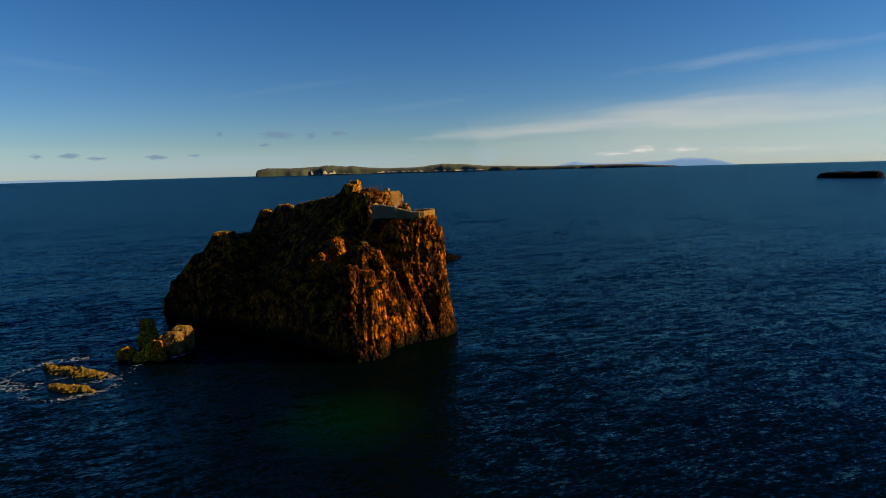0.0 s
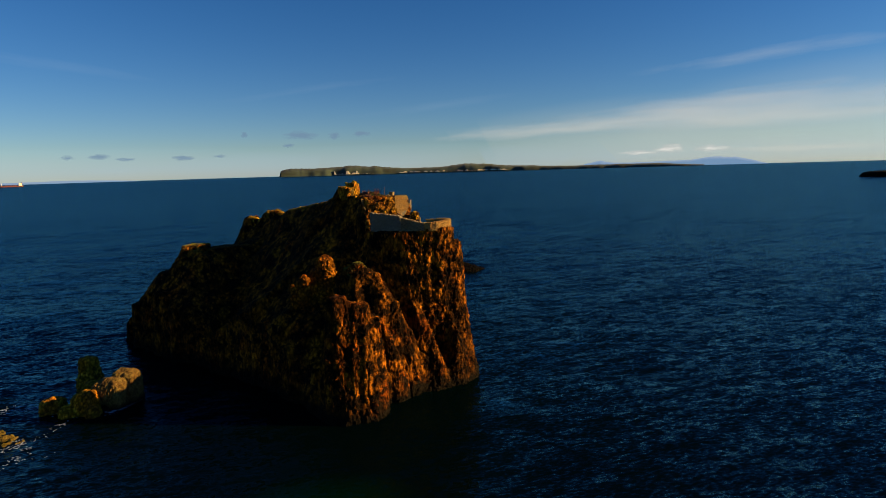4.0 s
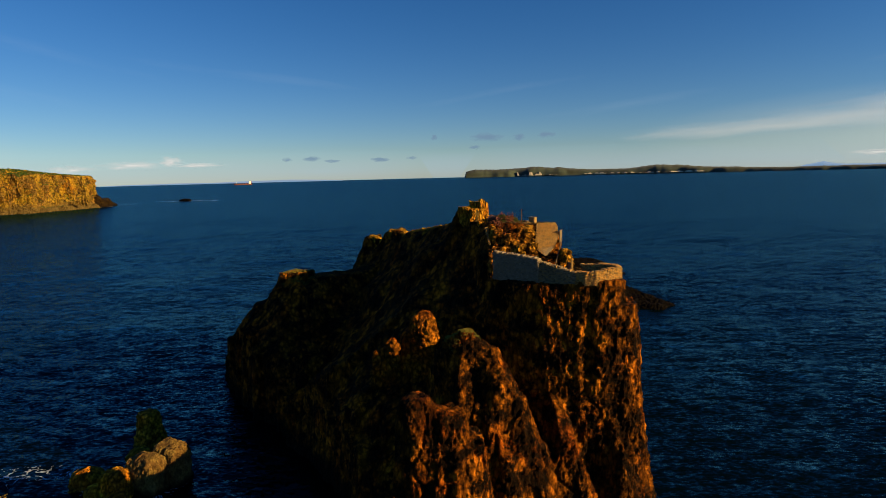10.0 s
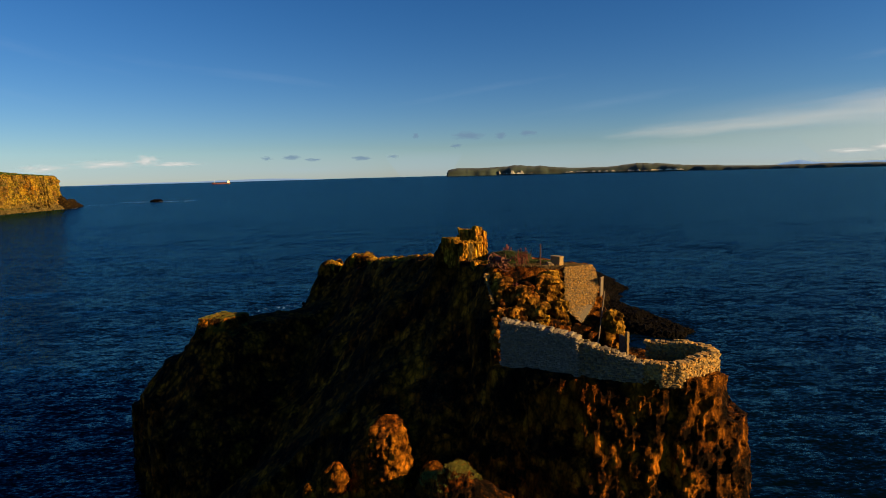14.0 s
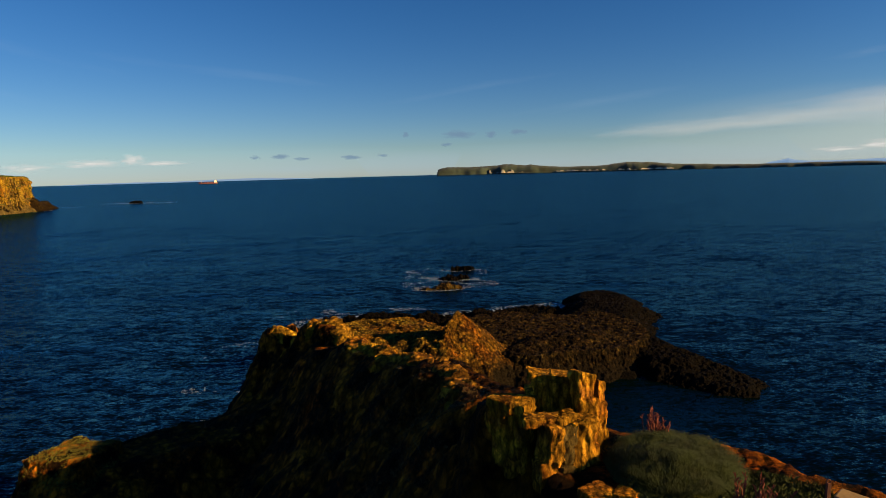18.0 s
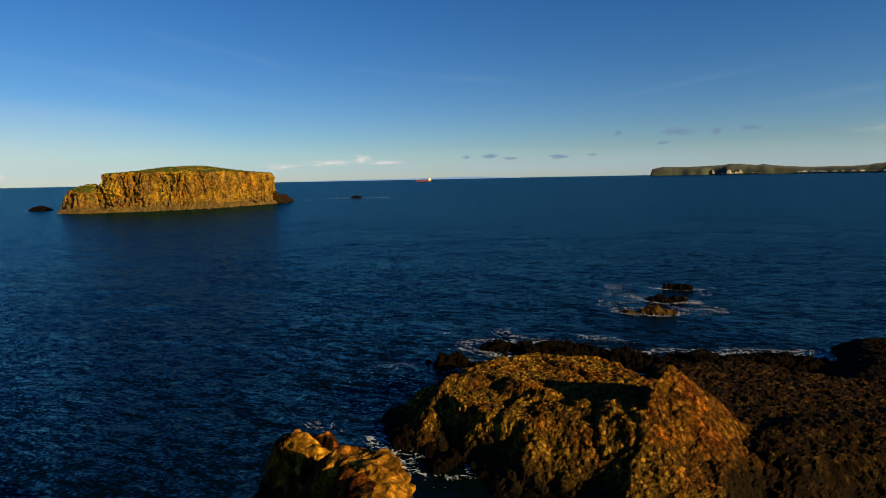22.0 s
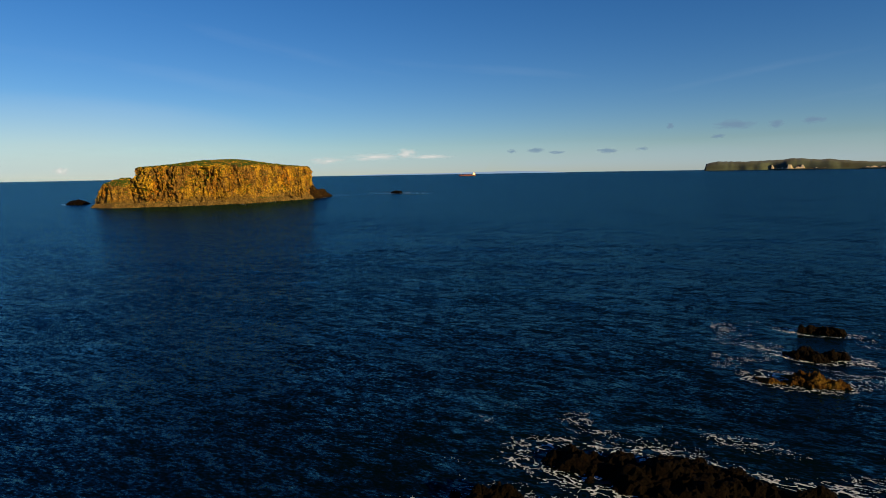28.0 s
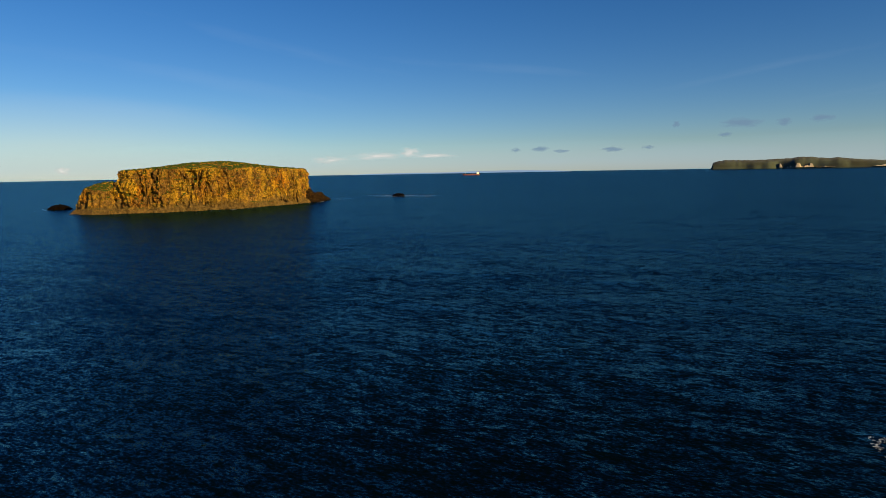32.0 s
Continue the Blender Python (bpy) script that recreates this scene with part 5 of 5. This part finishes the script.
def grass(name, areas, material, label, seed, tall=0.3):
    """Blades on the rock: areas are (x, y, rx, ry, blades)."""
    rng = random.Random(seed)
    verts, faces = [], []
    for x, y, rx, ry, count in areas:
        for _ in range(count):
            a, r = rng.uniform(0, 6.283), math.sqrt(rng.random())
            px, py = x + rx * r * math.cos(a), y + ry * r * math.sin(a)
            hit = SKIN.ray_cast(Vector((px, py, 40)), Vector((0, 0, -1)))
            if hit[0] is None or hit[1].z < 0.45:
                continue
            h, w, t = tall * rng.uniform(0.5, 1.3), 0.006 * rng.uniform(0.7, 1.5), rng.uniform(0, 6.283)
            c, s = math.cos(t), math.sin(t)
            b, lean = len(verts), h * rng.uniform(0.2, 0.9)
            z = hit[0].z - 0.03
            verts += [(px - w * s, py + w * c, z), (px + w * s, py - w * c, z), (px + lean * 0.4 * c, py + lean * 0.4 * s, z + h * 0.7), (px + lean * c, py + lean * s, z + h)]
            faces += [(b, b + 1, b + 2), (b, b + 2, b + 3)]
    return tagged(mesh_object(name, verts, faces, material), label, "grass", kind="stuff")


grass("grass", [(7.7, 65.6, 1.35, 1.5, 16000), (9.2, 64.6, 1.3, 0.9, 9000)], LUSH, "long green grass on the summit behind the winch", 1, 0.14)
grass("grass", [(4.2, 55.0, 1.3, 0.9, 9000), (-15.5, 81.0, 2.2, 2.2, 8000)], GRASS, "olive turf capping the lower buttress and shelf", 2, 0.09)
grass("dry_grass", [(9.0, 63.6, 2.6, 1.1, 9000), (4.5, 62.5, 2.4, 2.5, 2500), (2.0, 72.0, 2.0, 4.0, 3000), (-0.5, 79, 2, 5, 3000), (-10.5, 82, 5, 5, 5000), (-1, 61, 4.5, 4.5, 4000)],
      DRY, "brown winter grass on ledges and crest", 3, 0.11)


def turf_mound(x, y, rx, ry, high, label, seed):
    """A soft mound of long matted grass on the rock."""
    n = 70
    verts, faces = [], []
    us = np.linspace(-1, 1, n)
    gx, gy = np.meshgrid(us, us)
    p = np.stack([gx.ravel() * rx * 2.2, gy.ravel() * ry * 2.2, 0 * gx.ravel()], 1)
    bumps = 0.10 * rough_noise(p, 3, seed, 0.55)
    for k, (u, v) in enumerate(zip(gx.ravel(), gy.ravel())):
        r = math.hypot(u, v)
        px, py = x + u * rx, y + v * ry
        verts.append((px, py, ground(px, py) * 0.35 + (ground(x, y) + 0.05) * 0.65 + high * (1 - r * r) + bumps[k] - 0.9 * max(r - 0.8, 0) * 4 if r < 1 else ground(px, py) - 0.8))
    for j in range(n - 1):
        for i in range(n - 1):
            faces.append((j * n + i, j * n + i + 1, (j + 1) * n + i + 1, (j + 1) * n + i))
    ob = mesh_object("turf_mound", verts, faces, TURF, smooth=True)
    rng, bv, bf = random.Random(seed), [], []
    for _ in range(42000):
        i, j = rng.randrange(n), rng.randrange(n)
        if math.hypot(us[i], us[j]) > 0.93:
            continue
        a = verts[j * n + i]
        px, py, t = a[0] + rng.uniform(-0.03, 0.03), a[1] + rng.uniform(-0.03, 0.03), rng.gauss(-0.9, 0.9)
        h, w, b = rng.uniform(0.10, 0.26), 0.0028 * rng.uniform(0.6, 1.4), len(bv)
        c, q = math.cos(t), math.sin(t)
        mx, my, mz = px + h * 0.4 * c, py + h * 0.4 * q, a[2] + h * 0.5
        bv += [(px - w * q, py + w * c, a[2] - 0.03), (px + w * q, py - w * c, a[2] - 0.03), (mx + w * q, my - w * c, mz), (mx - w * q, my + w * c, mz), (px + h * c, py + h * q, a[2] + h * 0.45)]
        bf += [(b, b + 1, b + 2, b + 3), (b + 3, b + 2, b + 4)]
    tagged(mesh_object("grass", bv, bf, LUSH), "long bent grass blades on the mound", "grass", kind="stuff")
    return tagged(ob, label, "grass", kind="stuff")


turf_mound(7.75, 65.7, 1.55, 1.6, 0.42, "mound of long matted green grass beside the ruin", 31)


def dock_plant(x, y, seed, tall):
    rng = random.Random(seed)
    ob = thing("dock_plant", (x, y, ground(x, y) - 0.04), "clump of dead rust-red dock stems", "plant", "dock plants")
    for k in range(9):
        a, lean = rng.uniform(0, 6.283), rng.uniform(0.05, 0.3)
        top = Vector((lean * math.cos(a), lean * math.sin(a), tall * rng.uniform(0.6, 1.1)))
        root = Vector((rng.uniform(-0.14, 0.14), rng.uniform(-0.14, 0.14), 0))
        bm = bmesh.new()
        rod(bm, root, root + top, 0.012, 5, 0.5)
        for j in range(7):
            c = root + top * (0.5 + 0.07 * j)
            q = c + Vector((rng.uniform(-0.06, 0.06), rng.uniform(-0.06, 0.06), 0.07))
            rod(bm, c, q, 0.018, 4, 0.4)
        part("stem", bm, DOCK, ob)


for x, y, k, h in ((7.7, 67.0, 1, 0.85), (7.95, 66.9, 2, 0.7), (8.2, 63.7, 3, 0.9), (8.4, 63.5, 4, 0.95), (8.0, 63.2, 5, 0.7), (6.9, 63.3, 6, 0.55), (7.7, 61.4, 7, 0.5)):
    dock_plant(x, y, k, h)

# ---- foam ----
FOAM = plain("sea_foam", (0.32, 0.42, 0.58), 0.7, 0, 3.0, 0.15, 0.0)


def foam(name, rings, x0, x1, y0, y1, step, label, seed, width=0.2, lace=1.0, amount=0.0):
    """Lace of foam on the water, thickest on the given ellipses (x, y, rx, ry)."""
    xs, ys = np.meshgrid(np.arange(x0, x1, step), np.arange(y0, y1, step))
    x, y = xs.ravel(), ys.ravel()
    w = np.zeros(len(x))
    for cx, cy, rx, ry in rings:
        rho = np.hypot((x - cx) / rx, (y - cy) / ry)
        w = np.maximum(w, np.exp(-((rho - 1) / width) ** 2))
    p = np.stack([x, y, 0 * x], 1)
    bend = np.stack([lumps(p / 1.1, seed), lumps(p / 1.1, seed + 1)], 1) * 0.5
    joint = np.abs(rough_noise(np.stack([x / lace + bend[:, 0], y / lace * 1.5 + bend[:, 1], 0 * x], 1), 3, seed + 3)) * 2.0
    patch = rough_noise(p / (5, 3.5, 1), 3, seed + 5)
    keep = joint < np.clip((w - 0.40 + patch * 0.55 + amount) * 0.30, 0, 0.5)
    x, y = x[keep], y[keep]
    z = sea_height(x, y) + 0.05
    h = step * 0.56
    verts = np.empty((len(x), 4, 3))
    for k, (a, b) in enumerate(((-h, -h), (h, -h), (h, h), (-h, h))):
        verts[:, k] = np.stack([x + a, y + b, z], 1)
    faces = [(4 * k, 4 * k + 1, 4 * k + 2, 4 * k + 3) for k in range(len(x))]
    return tagged(mesh_object(name, verts.reshape(-1, 3), faces, FOAM), label, "foam", kind="stuff")


foam("sea_foam", [(-9, 158.5, 10, 4.2), (-17, 158.8, 6.5, 3.4), (2, 157, 10, 4.6), (12, 160, 10, 5.2), (20, 162.5, 8.5, 4.6)], -30, 32, 150, 170, 0.06, "white lace of foam along the reef's outer edge", 3, 0.34, 0.8, amount=0.34)
foam("sea_foam", [(3.0, 188.4, 5.4, 2.8), (0.5, 187.6, 3.0, 1.8), (5.0, 199.8, 4.0, 2.2), (9.5, 200.5, 3.0, 1.6), (8.6, 213.4, 4.2, 1.6)], -7, 17, 183, 219, 0.06, "foam round the outer skerries", 6, 0.36, 0.8, amount=0.26)
foam("sea_foam", [(-19, 127, 4, 3.6), (-15, 122.6, 4, 2), (-15, 149.5, 5.5, 3)], -34, -6, 116, 155, 0.06, "foam on the ledges below the reef", 9, 0.3, 0.7, amount=0.14)
foam("sea_foam", [(10, 111, 5, 3.4), (17, 107, 4.5, 2.6)], 2, 24, 102, 117, 0.07, "foam over the channel rocks", 12, 0.45, amount=0.05)
foam("sea_foam", [(-33, 56, 7.5, 6.0), (-32, 50, 5, 4), (-24, 59.5, 4, 3.0)], -44, -17, 43, 68, 0.06, "foam round the weed reefs and sea rocks", 15, 0.2, 0.7, amount=-0.06)
foam("sea_foam", [(-356, 738, 16, 6), (-340, 742, 30, 4)], -400, -310, 728, 752, 0.9, "breaking wave on the rock beyond the island", 18, 0.6, 5.0, 0.6)
foam("sea_foam", [(-396, 655, 12, 30), (-380, 560, 8, 60), (-562, 472, 22, 9)], -600, -365, 450, 700, 0.8, "thin surf line at the island's foot", 21, 0.12, 5.0)

# ---- the ship ----
HULL = plain("red_hull_paint", (0.13, 0.035, 0.028), 0.5, 0, 0.3, 0.15, 0.0)
SHIPWHITE = plain("white_ship_paint", (0.78, 0.78, 0.76), 0.5, 0, 0.3, 0.08, 0.0)


def ship(x, y, heading):
    ob = thing("cargo_ship", (x, y, 0), "distant red cargo ship with white deckhouse aft", "ship")
    ob.rotation_euler = (0, 0, radians(heading))
    bm = bmesh.new()
    rows = []
    for s, w in ((-42, 0.8), (-36, 1.0), (20, 1.0), (34, 0.75), (42, 0.1)):
        rows.append([bm.verts.new(v) for v in ((s, -6.5 * w, -1), (s, -7 * w, 5 + (2 if s > 30 else 0)), (s, 7 * w, 5 + (2 if s > 30 else 0)), (s, 6.5 * w, -1))])
    for p, q in zip(rows, rows[1:]):
        for j in range(4):
            bm.faces.new((p[j], q[j], q[(j + 1) % 4], p[(j + 1) % 4]))
    bm.faces.new(rows[0][::-1])
    bm.faces.new(rows[-1])
    part("hull", bm, HULL, ob)
    part("deckhouse", shaped(lambda b: (box(b, (-32, 0, 9), (11, 11, 9)), box(b, (-32, 0, 14.5), (8, 13, 3))), 0.3), SHIPWHITE, ob, "white deckhouse")
    part("funnel", shaped(lambda b: rod(b, (-38, 0, 7), (-38, 0, 18), 1.6, 12)), HULL, ob)
    part("mast", shaped(lambda b: rod(b, (30, 0, 6), (30, 0, 16), 0.4, 8)), SHIPWHITE, ob)
    for k in range(3):
        part("hatch", shaped(lambda b: box(b, (-14 + k * 14, 0, 5.8), (11, 9, 1.8)), 0.2), HULL, ob)


ship(-1085, 2790, 204)


# ---- clouds, far behind everything ----
def cloud_material(name, colour, strength, scale, stretch, ragged, soft, opacity):
    m = bpy.data.materials.new(name)
    m.use_nodes = True
    t = m.node_tree
    t.nodes.remove(t.nodes["Principled BSDF"])
    co, mp, grad = (t.nodes.new(k) for k in ("ShaderNodeTexCoord", "ShaderNodeMapping", "ShaderNodeTexGradient"))
    grad.gradient_type = "SPHERICAL"
    t.links.new(co.outputs["Object"], mp.inputs["Vector"])
    t.links.new(mp.outputs["Vector"], grad.inputs["Vector"])
    n = tex(t, "ShaderNodeTexNoise", scale, 7, 0.6, stretch)
    info = t.nodes.new("ShaderNodeObjectInfo")
    n.noise_dimensions = "4D"
    far = t.nodes.new("ShaderNodeMath")
    far.operation, far.inputs[1].default_value = "MULTIPLY", 50.0
    t.links.new(info.outputs["Random"], far.inputs[0])
    t.links.new(far.outputs[0], n.inputs["W"])
    edge = t.nodes.new("ShaderNodeMath")
    edge.operation, edge.inputs[1].default_value = "MULTIPLY_ADD", ragged
    t.links.new(n.outputs["Fac"], edge.inputs[0])
    t.links.new(grad.outputs["Fac"], edge.inputs[2])
    level = t.nodes.new("ShaderNodeMapRange")
    level.inputs["From Min"].default_value, level.inputs["From Max"].default_value = ragged * 0.5 + 0.12, ragged * 0.5 + 0.12 + soft
    level.inputs["To Max"].default_value = opacity
    t.links.new(edge.outputs[0], level.inputs["Value"])
    fall = ramp(t, grad.outputs["Fac"], [(0.0, grey(0)), (0.25, grey(1))])
    mul = t.nodes.new("ShaderNodeMath")
    mul.operation = "MULTIPLY"
    t.links.new(level.outputs[0], mul.inputs[0])
    t.links.new(fall.outputs["Color"], mul.inputs[1])
    em, tr, mx = t.nodes.new("ShaderNodeEmission"), t.nodes.new("ShaderNodeBsdfTransparent"), t.nodes.new("ShaderNodeMixShader")
    em.inputs["Color"].default_value, em.inputs["Strength"].default_value = (*colour, 1), strength
    t.links.new(mul.outputs[0], mx.inputs[0])
    t.links.new(tr.outputs[0], mx.inputs[1])
    t.links.new(em.outputs[0], mx.inputs[2])
    t.links.new(mx.outputs[0], t.nodes["Material Output"].inputs["Surface"])
    return m


CIRRUS = cloud_material("thin_cloud", (0.58, 0.53, 0.44), 0.60, 1.3, (1.4, 0.7, 1), 2.2, 1.4, 0.44)
THIN = cloud_material("sheer_cloud", (0.54, 0.54, 0.50), 0.60, 1.3, (1.4, 0.6, 1), 2.2, 1.5, 0.22)
VEIL = cloud_material("pale_haze", (0.31, 0.43, 0.54), 0.60, 0.8, (1, 0.6, 1), 0.25, 0.9, 0.42)
GLOW = cloud_material("warm_haze", (0.52, 0.50, 0.40), 0.60, 0.8, (1, 0.6, 1), 0.25, 1.0, 0.30)
WISP = cloud_material("faint_wisp", (0.50, 0.56, 0.60), 0.60, 1.1, (1.6, 0.5, 1), 2.4, 1.6, 0.06)
CUMULUS = cloud_material("lit_cloud", (0.60, 0.56, 0.50), 0.60, 1.8, (1, 1, 1), 2.6, 1.0, 0.88)
SHADED = cloud_material("shaded_cloud", (0.13, 0.20, 0.28), 0.60, 1.6, (1, 1, 1), 2.2, 0.7, 0.75)


def cloud(az, el, wide, tall, roll, material, label, dist=4800.0):
    """A soft cloud far off: its azimuth, elevation, width and height in degrees."""
    n = 24
    way = Vector((math.sin(radians(az)) * math.cos(radians(el)), math.cos(radians(az)) * math.cos(radians(el)), math.sin(radians(el))))
    verts = [(0, 0, 0)] + [(math.cos(2 * math.pi * k / n), math.sin(2 * math.pi * k / n), 0) for k in range(n)]
    ob = mesh_object("backdrop_cloud", verts, [(0, 1 + k, 1 + (k + 1) % n) for k in range(n)], material)
    at = way * dist + Vector((0, 60, 25))
    half = dist * math.tan(radians(0.5))
    ob.matrix_world = look(at, at + way) @ Matrix.Rotation(radians(roll), 4, "Z") @ Matrix.Diagonal((wide * half, tall * half, 1, 1))
    return tagged(ob, label, "cloud", kind="structure")


for az, el, w, h, roll in ((34, 4.0, 44, 2.0, 1.5), (47, 4.5, 40, 3.2, 0.8), (25, 3.4, 26, 1.5, 3), (50, 3.6, 40, 1.6, 0.5), (44, 5.4, 40, 2.2, 2.5)):
    cloud(az, el, w, h, roll, CIRRUS, "long thin streak of pale cirrus cloud")
cloud(46, 9.0, 26, 1.6, 3, THIN, "faint high wisp of cirrus cloud")
cloud(50, 0.95, 24, 0.9, 0, CIRRUS, "low streak of cloud above the horizon")
for az in (-62, -38, -14, 10, 34, 58):
    cloud(az, 0.6, 52, 5.0, 0, VEIL, "pale haze low on the horizon", 4860.0)
for az, el, w, h in ((36, 2.6, 50, 9.0), (56, 3.0, 60, 13.0)):
    cloud(az, el, w, h, 0, GLOW, "pale warm haze low in the sky towards the sun", 4850.0)
for az, el, w, h, roll in ((-48, 8.5, 34, 2.0, -8), (-38, 11, 30, 1.6, -12), (-20, 9.5, 26, 1.2, -6), (-52, 5.5, 30, 2.5, -4), (4, 8, 22, 1.0, 8), (16, 6.2, 24, 1.2, 6)):
    cloud(az, el, w, h, roll, WISP, "very faint high wisp of cloud")
cloud(-58, 2.6, 50, 10, 0, GLOW, "wide pale veil of cloud low in the sky")
for az, el, w, h in ((34.8, 1.0, 4.2, 0.5), (37.5, 1.3, 3.6, 1.0), (40.8, 1.2, 3.8, 0.9), (-27.6, 1.75, 2.4, 1.2), (-30.5, 1.45, 6.5, 0.9), (-35.2, 1.15, 4.0, 0.8), (-25.2, 1.4, 5, 0.5), (-57.2, 0.5, 1.4, 0.8)):
    cloud(az, el, w, h, 0, CUMULUS, "small sunlit cumulus cloud low over the sea")
for az, el, w, h in ((2.1, 3.6, 4.2, 1.1), (5.3, 3.5, 1.6, 0.9), (7.9, 3.65, 2.2, 0.8), (0.9, 2.65, 1.5, 0.5), (-15.1, 1.85, 2.2, 0.6), (-17.4, 1.8, 1.2, 0.5), (-13.1, 1.6, 2.0, 0.4),
                     (-8.5, 1.65, 2.4, 0.6), (-5.4, 1.75, 1.4, 0.4), (-3.1, 3.7, 0.8, 0.8)):
    cloud(az, el, w, h, 0, SHADED, "small grey cloud in shade")
